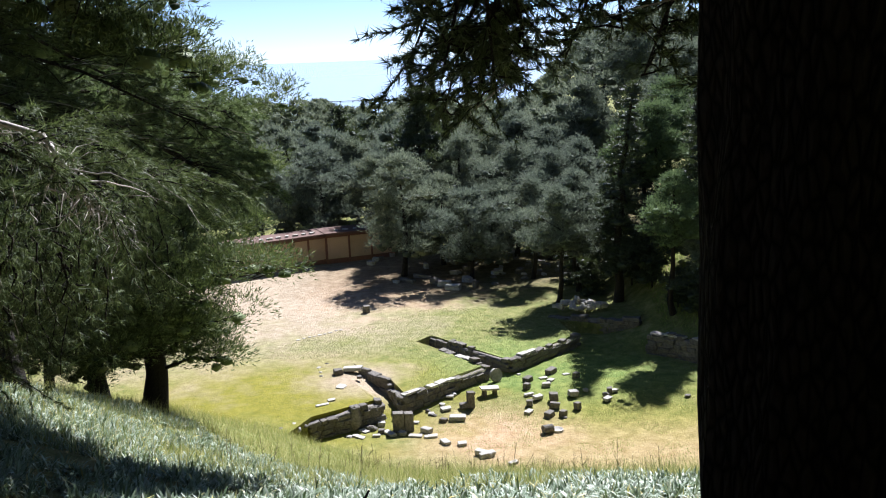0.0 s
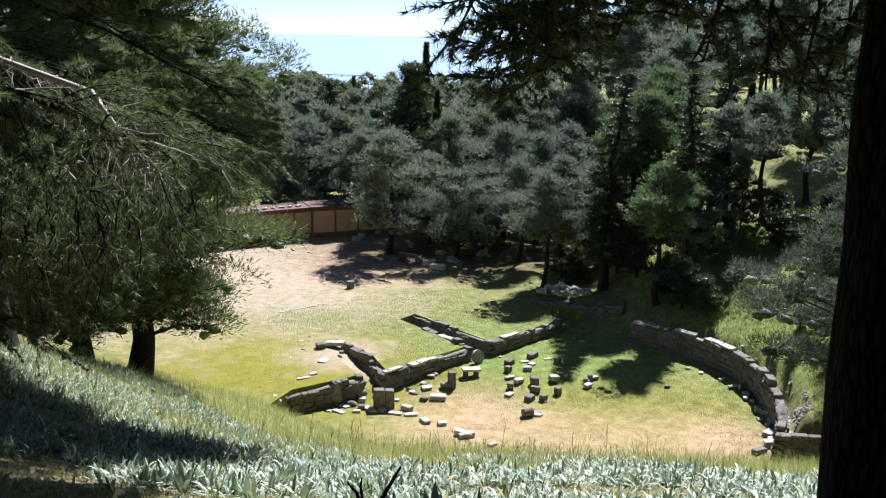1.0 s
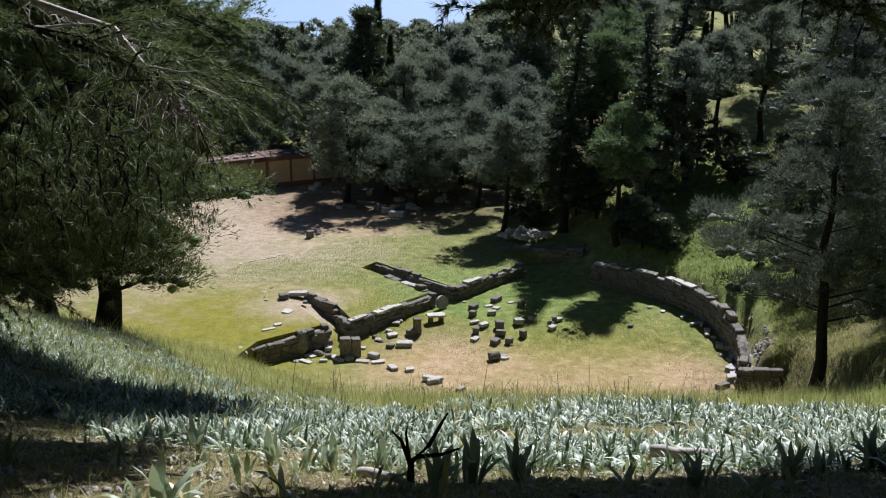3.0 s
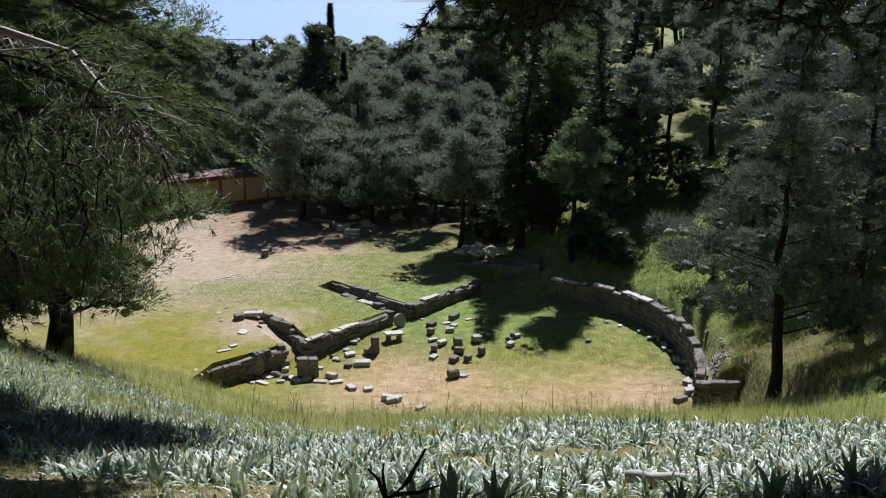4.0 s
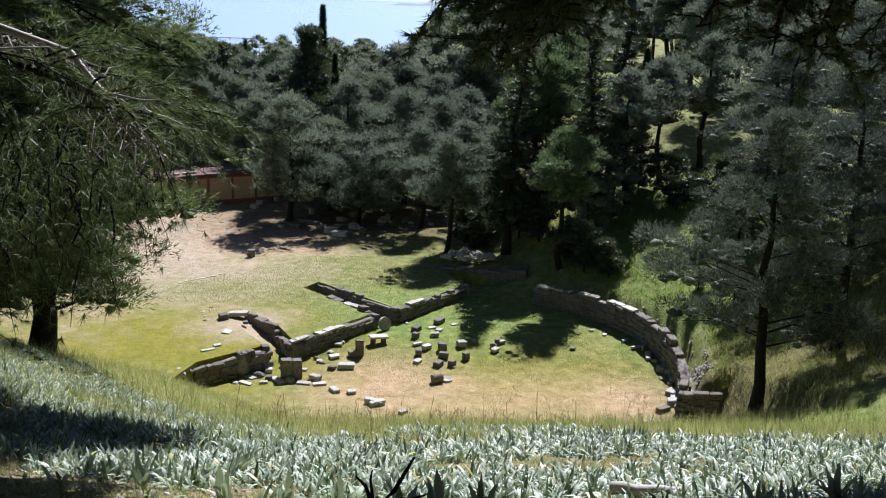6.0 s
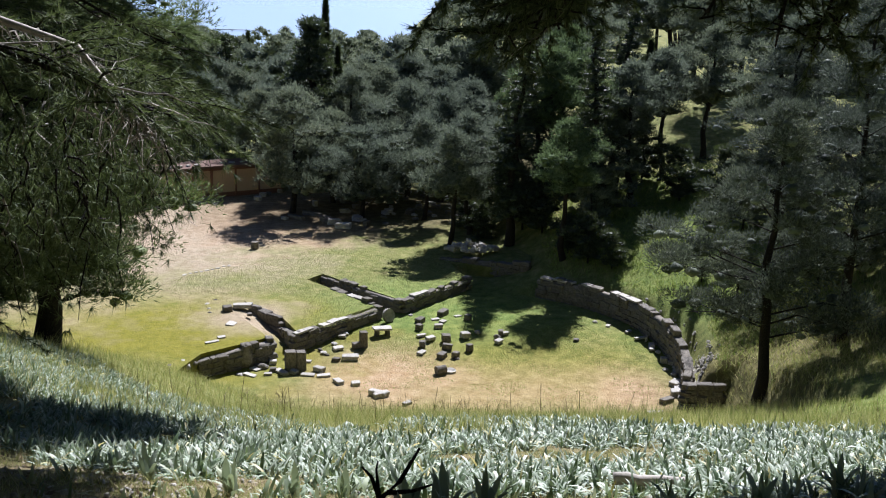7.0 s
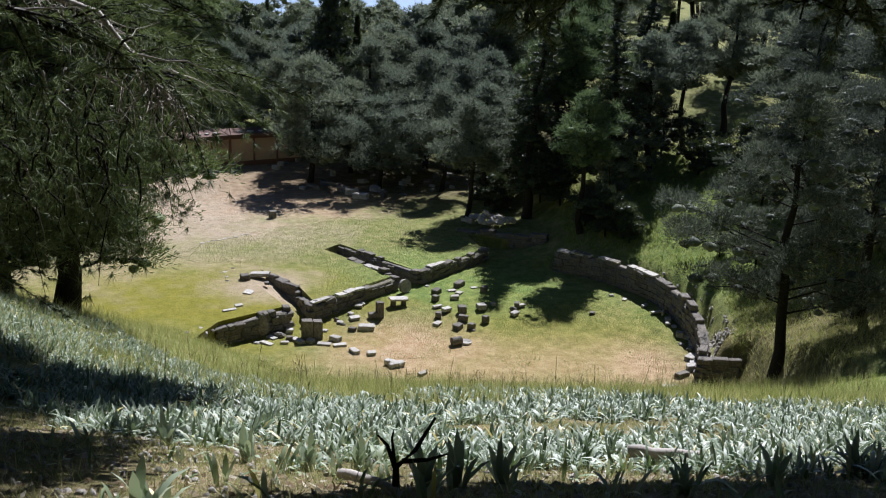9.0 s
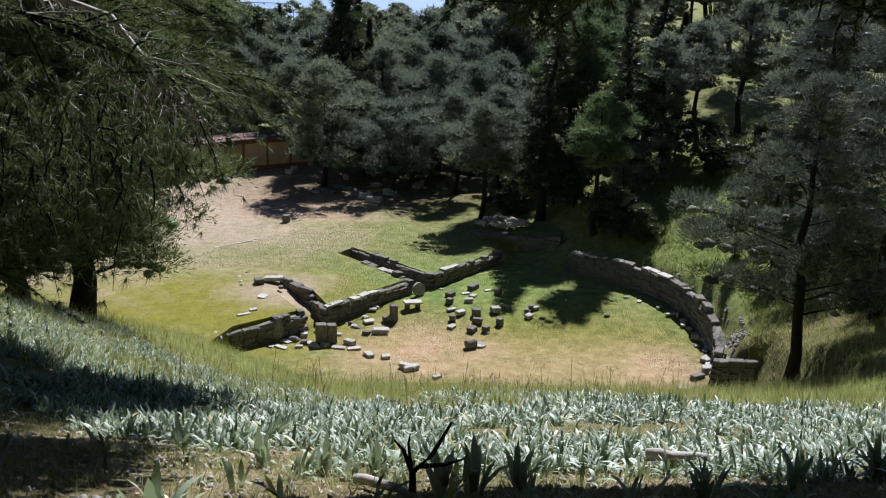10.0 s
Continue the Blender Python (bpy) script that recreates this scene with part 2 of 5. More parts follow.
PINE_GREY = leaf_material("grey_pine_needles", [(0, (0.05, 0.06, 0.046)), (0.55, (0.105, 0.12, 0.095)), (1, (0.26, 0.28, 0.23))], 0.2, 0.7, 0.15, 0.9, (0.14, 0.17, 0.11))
# darker copy: shade put into the needle colour of the nearest pines
PINE_SHADED = leaf_material("shaded_pine_needles", [(0, (0.028, 0.042, 0.018)), (0.55, (0.07, 0.10, 0.04)), (1, (0.24, 0.28, 0.14))], 0.2, 0.6, 0.2)
CYPRESS = leaf_material("cypress_foliage", [(0, (0.012, 0.022, 0.013)), (1, (0.04, 0.055, 0.03))], 0.15)
BLADE = leaf_material("grey_green_blades", [(0, (0.07, 0.12, 0.045)), (0.45, (0.27, 0.33, 0.20)), (0.92, (0.54, 0.57, 0.45)), (1, (0.66, 0.53, 0.16))], 0.2, 0.5, 0.4)
GRASS = leaf_material("dry_grass", [(0, (0.18, 0.22, 0.06)), (0.5, (0.36, 0.34, 0.13)), (1, (0.60, 0.52, 0.30))], 0.35, 0.8, 0.1)

GRASS_GREEN = leaf_material("green_grass", [(0, (0.13, 0.19, 0.035)), (0.6, (0.22, 0.28, 0.06)), (1, (0.38, 0.38, 0.13))], 0.35, 0.8, 0.1)
STALK = plain_material("dry_stalk", (0.16, 0.13, 0.07), 0.9, 30)


# ---- the lie of the land ----
def lawn_rise(y):
    return 0.45 * smooth(50.5, 57.5, y) * smooth(76, 68, y)


def ground_z(x, y):
    x, y = np.asarray(x, float), np.asarray(y, float)
    foot = 44.7 + 4.5 * smooth(-3, -12, x)
    d = foot - y
    slope = np.interp(d, [-100, 0, 27.9, 35.6, 37.9, 40, 44.4, 60, 130, 400], [-44, 0, 12.4, 15.35, 16.4, 17.25, 18.75, 24.5, 52, 80])
    south = slope + 0.2 * np.clip(x - 12.5, 0, 40) * smooth(46, 40, y) + 0.08 * np.clip(-x - 5, 0, 60) * smooth(50, 42, y)
    d = np.hypot(x - 5.3, y - 52.5) - 10.9
    hold = np.maximum(smooth(46.4, 47.5, y), smooth(15.8, 17.6, x))
    east = (np.clip(d * 3 - 0.3, 0, 1.45) + (0.42 - 0.17 * smooth(58, 75, y)) * np.clip(d, 0, 33)) * smooth(4, 13, x) * hold
    z = np.maximum(np.maximum(south, east), lawn_rise(y))
    north = 1.0 * smooth(92, 96, y) * smooth(14, 4, x)
    hill = 0.075 * np.clip(y - 88, 0, 80) * smooth(-14, 34, x - 0.02 * y)
    z = z + north + hill
    z = z - 0.024 * np.clip(y - 98, 0, 600) * smooth(60, -20, x) - 0.02 * np.clip(y - 170, 0, 3000)
    z = z + 0.10 * np.sin(x * 0.7 + 1.3 * np.sin(y * 0.31)) * np.sin(y * 0.53) * smooth(0.2, 2.5, z)
    return z


def spaced(lo, hi, fine_lo, fine_hi, step, grow=1.18):
    out = list(np.arange(fine_lo, fine_hi, step))
    s, v = step, out[-1]
    while v < hi:
        s *= grow
        v += s
        out.append(v)
    s, v = step, out[0]
    while v > lo:
        s *= grow
        v -= s
        out.insert(0, v)
    return np.array(out)


gx, gy = spaced(-2500, 2500, -32, 36, 0.45), spaced(-300, 4800, -6, 100, 0.45)
X, Y = np.meshgrid(gx, gy, indexing="ij")
Z = ground_z(X, Y)
i, j = np.meshgrid(np.arange(len(gx) - 1), np.arange(len(gy) - 1), indexing="ij")
a = i * len(gy) + j
quads = np.stack([a, a + len(gy), a + len(gy) + 1, a + 1], -1).reshape(-1, 4)
ground = new("ground", mesh_of("ground", np.stack([X, Y, Z], -1).reshape(-1, 3), quads, GROUND, True))
tagged(ground, "sloping hillside meadow of grass and bare earth", "ground", kind="structure")

SEA, nt, b = material("sea_water", 0.22, 0.5)
b.inputs["Base Color"].default_value = (0.30, 0.38, 0.46, 1)
gp = nt.nodes.new("ShaderNodeNewGeometry").outputs["Position"]
bump(nt, b, noise_tex(nt, 0.05, 6, gp), 0.5, 1.5)
q = 4990
water = new("water", mesh_of("water", [(-q, 250, -16), (q, 250, -16), (q, q, -16), (-q, q, -16)], np.array([[0, 1, 2, 3]]), SEA))
tagged(water, "pale blue sea reaching to the hazy horizon", "sea", kind="structure")


# ---- terrace ----
T = 1.2


def prism(name, outline, top, bottom, mat):
    bm = bmesh.new()
    lo = [bm.verts.new((x, y, bottom)) for x, y in outline]
    hi = [bm.verts.new((x, y, top)) for x, y in outline]
    n = len(outline)
    for k in range(n):
        bm.faces.new((lo[k], lo[(k + 1) % n], hi[(k + 1) % n], hi[k]))
    for tri in tessellate_polygon([[v.co for v in hi]]):
        f = bm.faces.new([hi[k] for k in tri])
        f.normal_update()
        if f.normal.z < 0:
            f.normal_flip()
    me = bpy.data.meshes.new(name)
    bm.to_mesh(me)
    bm.free()
    me.materials.append(mat)
    return new(name, me)


terrace = prism("terrace", [(-60, 41), (-14, 43.5), (-11.6, 45.5), (-10.3, 49.8), (-7.2, 52.4), (-7.6, 53.2), (-10.2, 57.6), (-9.6, 59.0), (-8.6, 57.9), (-6.9, 56.1), (-5.7, 53.4),
                            (-1.4, 58.3), (-6.1, 63.6), (-5.2, 65.0), (0.05, 59.4), (4.4, 64.6), (3.4, 68.3), (8.6, 66.2), (10.4, 64.0), (22, 80), (22, 97), (-60, 97)], T, -0.3, GROUND)
tagged(terrace, "raised grassy terrace held by ruined stone walls", "terrace", kind="structure")


# ---- stone walls ----
def rough_block(seed, jitter=0.04, bevel=0.06):
    """A unit block, 1 x 1 x 1 on z = 0, with worn edges."""
    rng = random.Random(seed)
    bm = bmesh.new()
    bmesh.ops.create_cube(bm, size=1.0)
    for v in bm.verts:
        v.co += Vector((rng.uniform(-jitter, jitter), rng.uniform(-jitter, jitter), 0.5 + rng.uniform(-jitter, jitter)))
    bmesh.ops.bevel(bm, geom=bm.edges[:], offset=bevel, segments=1, affect="EDGES")
    return bm


def block_mesh(name, seed, mat, jitter=0.04, bevel=0.06):
    me = bpy.data.meshes.new(name)
    bm = rough_block(seed, jitter, bevel)
    bm.to_mesh(me)
    bm.free()
    me.materials.append(mat)
    return me


WALL_BLOCKS = [block_mesh("brick", 10 + k, STONE, 0.10, 0.09) for k in range(6)]
COPING = [block_mesh("coping", 30 + k, MARBLE, 0.04, 0.05) for k in range(3)]


def along(pts, step=None):
    """Points on a polyline: returns length and a function s -> (x, y, angle)."""
    p = np.array(pts, float)
    seg = np.hypot(*np.diff(p, axis=0).T)
    cum = np.concatenate([[0], np.cumsum(seg)])

    def place(s):
        k = min(max(int(np.searchsorted(cum, s) - 1), 0), len(seg) - 1)
        f = (s - cum[k]) / seg[k]
        q = p[k] + (p[k + 1] - p[k]) * f
        d = p[k + 1] - p[k]
        return q[0], q[1], math.atan2(d[1], d[0])
    return cum[-1], place


def stone_wall(name, label, pts, heights, thick=0.5, course=0.27, base=0.0, seed=0, length=(0.35, 0.8), coping=0.0):
    """Coursed rubble wall. heights: at its start, middle and end."""
    rng = random.Random(seed)
    total, place = along(pts)
    top = lambda s: float(np.interp(s / total, np.linspace(0, 1, len(heights)), heights))
    # core, set back behind the faces
    vs, fs = [], []
    n = max(2, int(total / 0.6) + 1)
    for k in range(n):
        x, y, a = place(total * k / (n - 1))
        ox, oy = -math.sin(a) * (thick / 2 - 0.07), math.cos(a) * (thick / 2 - 0.07)
        h = base + top(total * k / (n - 1)) - 0.12
        vs += [(x + ox, y + oy, base - 0.3), (x - ox, y - oy, base - 0.3), (x - ox, y - oy, h), (x + ox, y + oy, h)]
    for k in range(n - 1):
        o = 4 * k
        fs += [(o + 1, o + 5, o + 6, o + 2), (o + 4, o, o + 3, o + 7), (o + 3, o + 2, o + 6, o + 7)]
    fs += [(0, 1, 2, 3), (4 * n - 3, 4 * n - 4, 4 * n - 1, 4 * n - 2)]
    wall = new(name, mesh_of(name, vs, np.array(fs), RUBBLE))
    tagged(wall, label, "stone wall", kind="structure")
    z, row = base - 0.08, 0
    while z < base + max(heights):
        ch = course * rng.uniform(0.85, 1.2)
        s = rng.uniform(-0.3, 0.0)
        while s < total:
            ln = rng.uniform(*length)
            mid = min(max(s + ln / 2, 0), total)
            if z + ch * 0.6 < base + top(mid) + rng.uniform(-0.14, 0.12):
                x, y, a = place(mid)
                ob = new("brick", rng.choice(WALL_BLOCKS))
                ob.matrix_world = (pose(x, y, z, rng.uniform(-4, 4), rng.uniform(-5, 5), math.degrees(a) + rng.uniform(-6, 6))
                                   @ Matrix.Diagonal((min(ln, total) - 0.02, thick + rng.uniform(-0.10, 0.10), ch * rng.uniform(0.85, 1.1), 1)))
                ob.parent = wall
            s += ln
        z += ch
        row += 1
    s = 0.0
    while coping and s < coping * total:
        ln = rng.uniform(0.5, 1.1)
        x, y, a = place(min(s + ln / 2, total))
        if rng.random() < 0.8:
            ob = new("coping", rng.choice(COPING))
            ob.matrix_world = (pose(x, y, base + top(s + ln / 2) + rng.uniform(-0.04, 0.02), rng.uniform(-3, 3), rng.uniform(-3, 3), math.degrees(a) + rng.uniform(-5, 5))
                               @ Matrix.Diagonal((ln - 0.04, thick * rng.uniform(0.6, 1.0), 0.12, 1)))
            ob.parent = wall
        s += ln
    return wall


stone_wall("wall_front", "coursed stone retaining wall of the lower terrace", [(-10.3, 49.6), (-7.0, 52.1), (-7.5, 53.2)], [0.95, 1.2, 1.15], seed=1)
stone_wall("wall_gate", "smooth block wall beside the sunken entrance", [(-8.7, 57.7), (-6.9, 55.8)], [1.3, 1.25], 0.45, 0.6, seed=2, length=(0.8, 1.3))
stone_wall("wall_gate_low", "low broken stone wall beside the entrance", [(-6.8, 55.6), (-5.75, 53.2)], [0.9, 1.2], seed=3)
stone_wall("wall_lawn", "weathered stone retaining wall with uneven top", [(-5.8, 53.0), (-1.25, 58.05), (-2.0, 59.0)], [1.15, 1.15, 1.3], seed=4, coping=0.5)
stone_wall("wall_passage", "low stone edging along the terrace", [(-2.1, 59.2), (-6.1, 63.7)], [1.2, 1.0], seed=5, coping=0.2)
stone_wall("wall_platform_west", "dark stone wall of a square platform", [(-5.1, 64.9), (0.05, 59.2)], [1.15, 1.3], seed=6)
stone_wall("wall_platform_south", "dark stone wall of a square platform", [(0.2, 59.15), (4.4, 64.4)], [1.3, 1.2], seed=7, coping=0.35)
stone_wall("wall_upper", "shaded stone wall carrying a heap of pale stones", [(2.9, 69.2), (8.7, 66.2)], [1.4, 1.8], seed=8)
ARC = [(9.2, 62.8), (10.6, 61.8), (11.8, 60.7), (12.8, 59.5), (13.8, 58.1), (14.5, 56.6), (15.0, 55.0), (15.25, 53.3), (15.35, 51.6), (15.25, 49.8), (14.9, 48.1), (14.4, 46.6)]
stone_wall("wall_arc", "curved stone retaining wall round the lawn", ARC, [1.75, 1.9, 1.95, 1.9, 1.6, 1.15], 0.55, 0.3, seed=9, length=(0.4, 0.95), coping=0.4)
stone_wall("wall_wing", "short stone wing wall running into the bank", [(14.5, 46.5), (16.1, 46.35)], [1.15, 1.2], 0.5, 0.3, seed=10)

upper_terrace = new("upper_terrace", mesh_of("upper_terrace", [(2.9, 69.3, T + 0.006), (8.8, 66.3, 1.75), (12.5, 80, 2.2), (-2, 80, T + 0.004)], np.array([(0, 1, 2, 3)]), GROUND))
tagged(upper_terrace, "shaded upper terrace under the pines", "terrace", kind="structure")


# ---- loose stones ----
def boulder_mesh(name, seed, mat):
    bm = bmesh.new()
    bmesh.ops.create_icosphere(bm, subdivisions=2, radius=0.5)
    for v in bm.verts:
        n = noise.noise(v.co * 2.3 + Vector((seed * 3.1, 0, 0)))
        v.co *= 1 + 0.35 * n
        v.co.z = max(v.co.z, -0.35) + 0.35
    me = bpy.data.meshes.new(name)
    bm.to_mesh(me)
    bm.free()
    me.materials.append(mat)
    return me


LOOSE = [block_mesh("stone_block", 50 + k, STONE, 0.08, 0.07) for k in range(4)]
SLABS = [block_mesh("stone_slab", 60 + k, MARBLE, 0.09, 0.07) for k in range(4)]
BOULDERS = [boulder_mesh("boulder", k, MARBLE if k % 2 else STONE) for k in range(4)]
KINDS = {0: ("stone_block", LOOSE, "weathered grey cut stone block lying on the grass", "stone block"),
         1: ("stone_slab", SLABS, "pale marble slab lying on the ground", "stone slab"),
         3: ("boulder", BOULDERS, "rounded pale rubble stone on the ground", "stone")}


def scatter(rows, z, group, facing=20.0):
    rng = random.Random(len(group))
    for x, y, l, w, h, kind in rows:
        name, meshes, label, cat = KINDS[kind]
        ob = new(name, rng.choice(meshes))
        zz = z
        if z == 0:
            zz = float(lawn_rise(y))
            x, y = x * (1 - zz / 20), y * (1 - zz / 20)
        ob.matrix_world = pose(x, y, zz - 0.05, rng.uniform(-4, 4), rng.uniform(-4, 4), facing + rng.uniform(-40, 40)) @ Matrix.Diagonal((l * 0.82, w * 0.85, h * 0.68 + 0.05, 1))
        tagged(ob, label, cat, group)


STONES_LAWN = [
    (2.71, 60.28, 1.0, 0.5, 0.45, 0),
    (0.7, 60.02, 0.35, 0.3, 0.2, 3),
    (1.25, 58.79, 0.75, 0.5, 0.4, 0),
    (1.18, 57.52, 0.45, 0.4, 0.4, 0),
    (2.2, 59.26, 0.6, 0.4, 0.12, 1),
    (2.66, 58.83, 0.55, 0.4, 0.15, 1),
    (2.37, 57.85, 0.6, 0.4, 0.3, 1),
    (3.62, 59.98, 0.5, 0.35, 0.08, 1),
    (4.22, 59.37, 0.4, 0.4, 0.45, 0),
    (1.29, 56.38, 0.7, 0.3, 0.1, 1),
    (1.81, 55.72, 0.75, 0.4, 0.25, 1),
    (1.34, 54.66, 0.45, 0.4, 0.4, 0),
    (2.73, 55.51, 0.6, 0.5, 0.55, 0),
    (2.74, 54.21, 0.7, 0.35, 0.4, 0),
    (3.88, 56.21, 0.65, 0.5, 0.4, 1),
]
STONES_MEADOW = [
    (4.66, 56.96, 0.4, 0.4, 0.3, 3),
    (4.01, 53.97, 0.42, 0.42, 0.5, 0),
    (2.39, 52.86, 0.7, 0.5, 0.35, 0),
    (3.15, 52.89, 0.45, 0.4, 0.4, 0),
    (3.24, 52.55, 0.4, 0.3, 0.15, 3),
    (1.27, 53.48, 0.7, 0.4, 0.12, 1),
    (5.79, 56.14, 0.5, 0.4, 0.35, 3),
    (6.3, 56.82, 0.6, 0.35, 0.15, 1),
    (5.8, 55.41, 0.65, 0.4, 0.2, 1),
    (-0.87, 47.22, 1.0, 0.4, 0.35, 1),
    (0.44, 46.29, 0.65, 0.3, 0.2, 1),
    (6.05, 56.67, 0.4, 0.4, 0.4, 0),
]
STONES_GATE = [
    (-2.7, 52.41, 1.1, 0.55, 0.35, 1),
    (-3.44, 52.11, 0.5, 0.4, 0.25, 0),
    (-2.42, 54.35, 0.6, 0.45, 0.35, 0),
    (-3.71, 54.82, 0.5, 0.4, 0.15, 3),
    (-3.44, 54.04, 0.7, 0.45, 0.15, 1),
    (-4.2, 53.29, 0.5, 0.5, 0.2, 3),
    (-4.45, 53.74, 0.35, 0.3, 0.2, 3),
    (-5.04, 51.92, 0.6, 0.35, 0.12, 1),
    (-5.39, 53.93, 0.35, 0.35, 0.3, 0),
    (-5.53, 50.21, 0.5, 0.4, 0.3, 1),
    (-6.83, 51.59, 0.5, 0.45, 0.3, 1),
    (-7.25, 50.92, 0.75, 0.6, 0.45, 3),
    (-7.63, 50.69, 0.7, 0.4, 0.12, 1),
    (-6.68, 50.47, 0.45, 0.4, 0.3, 0),
    (-6.2, 50.27, 1.1, 0.4, 0.2, 1),
]
STONES_FOOT = [
    (-4.8, 49.94, 0.9, 0.4, 0.15, 1),
    (-4.24, 50.57, 0.7, 0.45, 0.35, 1),
    (-3.93, 49.84, 0.8, 0.45, 0.15, 1),
    (-3.11, 48.96, 0.75, 0.45, 0.25, 1),
    (-2.2, 48.72, 0.55, 0.4, 0.25, 1),
    (-1.02, 47.37, 1.1, 0.45, 0.35, 1),
    (-7.81, 49.86, 0.9, 0.35, 0.12, 1),
    (-8.32, 49.91, 0.5, 0.4, 0.2, 3),
    (-6.87, 49.98, 0.5, 0.35, 0.15, 1),
    (-7.54, 51.12, 0.45, 0.35, 0.25, 3),
    (-4.02, 53.04, 0.4, 0.3, 0.15, 3),
    (-2.02, 56.74, 0.4, 0.3, 0.2, 3),
    (-3.15, 56.54, 0.5, 0.35, 0.2, 3),
    (-3.35, 56.11, 0.5, 0.4, 0.12, 1),
]
STONES_TERRACE = [
    (-10.14, 56.93, 0.65, 0.65, 0.45, 0),
    (-9.53, 54.57, 0.75, 0.6, 0.1, 1),
    (-9.36, 57.7, 1.3, 0.55, 0.3, 1),
    (-8.75, 56.26, 0.35, 0.3, 0.15, 0),
    (-10.04, 51.55, 0.9, 0.25, 0.1, 1),
    (-9.66, 52.3, 0.5, 0.35, 0.12, 1),
    (-5.54, 53.36, 0.6, 0.45, 0.25, 3),
    (-11.1, 56.58, 0.35, 0.3, 0.12, 3),
    (-11.21, 59.03, 0.35, 0.25, 0.1, 3),
    (-11.29, 57.33, 0.3, 0.25, 0.1, 3),
    (-11.58, 58.25, 0.4, 0.3, 0.1, 3),
]
STONES_ARC = [
    (14.77, 52.37, 0.5, 0.45, 0.4, 1),
    (15.26, 52.17, 0.75, 0.55, 0.3, 1),
    (14.56, 51.16, 0.45, 0.4, 0.25, 3),
    (15.25, 51.51, 0.5, 0.3, 0.15, 1),
    (15.16, 50.93, 0.6, 0.4, 0.2, 1),
    (14.87, 50.49, 0.6, 0.35, 0.15, 1),
    (14.59, 49.13, 1.1, 0.55, 0.3, 1),
    (14.56, 48.61, 0.9, 0.4, 0.2, 1),
    (14.25, 47.65, 0.6, 0.6, 0.45, 1),
    (13.52, 46.82, 0.9, 0.4, 0.3, 0),
    (14.73, 54.98, 0.6, 0.35, 0.2, 1),
    (14.59, 54.47, 0.7, 0.3, 0.12, 1),
]
STONES_ARC_LOW = [
    (13.85, 57.38, 0.6, 0.25, 0.15, 1),
    (14.32, 56.25, 0.8, 0.25, 0.12, 1),
    (12.83, 58.38, 0.4, 0.3, 0.12, 1),
    (12.16, 59.07, 0.4, 0.35, 0.25, 3),
    (14.84, 53.98, 0.5, 0.4, 0.15, 3),
    (12.45, 45.51, 0.8, 0.5, 0.2, 3),
    (11.94, 45.01, 0.7, 0.4, 0.15, 3),
    (12.88, 45.47, 0.5, 0.3, 0.12, 1),
    (14.63, 55.9, 0.5, 0.1, 0.35, 1),
    (14.17, 46.04, 0.7, 0.5, 0.3, 3),
    (14.49, 46.08, 0.4, 0.3, 0.2, 3),
    (10.47, 56.01, 0.6, 0.4, 0.1, 3),
]
STONES_GROVE = [
    (-12.78, 88.14, 0.8, 0.5, 0.5, 1),
    (-12.59, 89.86, 0.7, 0.5, 0.5, 1),
    (-11.34, 91.73, 0.6, 0.5, 0.5, 1),
    (-12.18, 90.72, 0.6, 0.5, 0.3, 0),
    (-8.63, 81.2, 2.2, 0.4, 0.35, 0),
    (-7.47, 82.42, 2.2, 0.4, 0.4, 0),
    (-6.18, 80.35, 1.1, 0.7, 0.6, 0),
    (-5.41, 79.36, 1.3, 0.8, 0.6, 1),
    (-4.62, 78.06, 1.4, 0.8, 0.6, 1),
    (-7.55, 86.09, 0.6, 0.4, 0.7, 1),
    (-9.53, 80.8, 0.7, 0.4, 0.3, 1),
    (-3.67, 80.68, 0.8, 0.5, 0.5, 1),
    (-2.8, 78.5, 0.5, 0.5, 0.8, 0),
    (-4.65, 83.9, 0.7, 0.5, 0.3, 1),
]
scatter(STONES_LAWN, 0, "loose blocks on the lawn")
scatter(STONES_MEADOW, 0, "loose blocks on the lawn")
scatter(STONES_GATE, 0, "loose stones by the entrance", -15)
scatter(STONES_FOOT, 0, "loose stones by the entrance", -25)
scatter(STONES_TERRACE, T, "stones on the terrace", 40)
scatter(STONES_ARC, 0, "stones along the curved wall", 60)
scatter(STONES_ARC_LOW, 0, "stones along the curved wall", 30)
scatter(STONES_GROVE, T, "blocks under the pines", -30)

# ramp of bare earth up the entrance
rv = [(-7.75, 53.3, 1.0), (-5.9, 53.2, 0.0), (-6.95, 55.5, 0.25), (-8.65, 57.5, 0.9), (-9.4, 59.3, T + 0.004), (-10.9, 58.6, T + 0.004), (-10.4, 57.2, T + 0.004), (-9.1, 55.2, 1.17), (-6.9, 52.0, 0.01), (-5.6, 52.6, 0.01)]
ramp_path = new("ramp", mesh_of("ramp", rv, np.array([(0, 1, 2, 7), (7, 2, 3, 6), (6, 3, 4, 5), (8, 9, 1, 0)]), GROUND, True))
tagged(ramp_path, "worn earth ramp climbing to the terrace", "ramp", kind="structure")


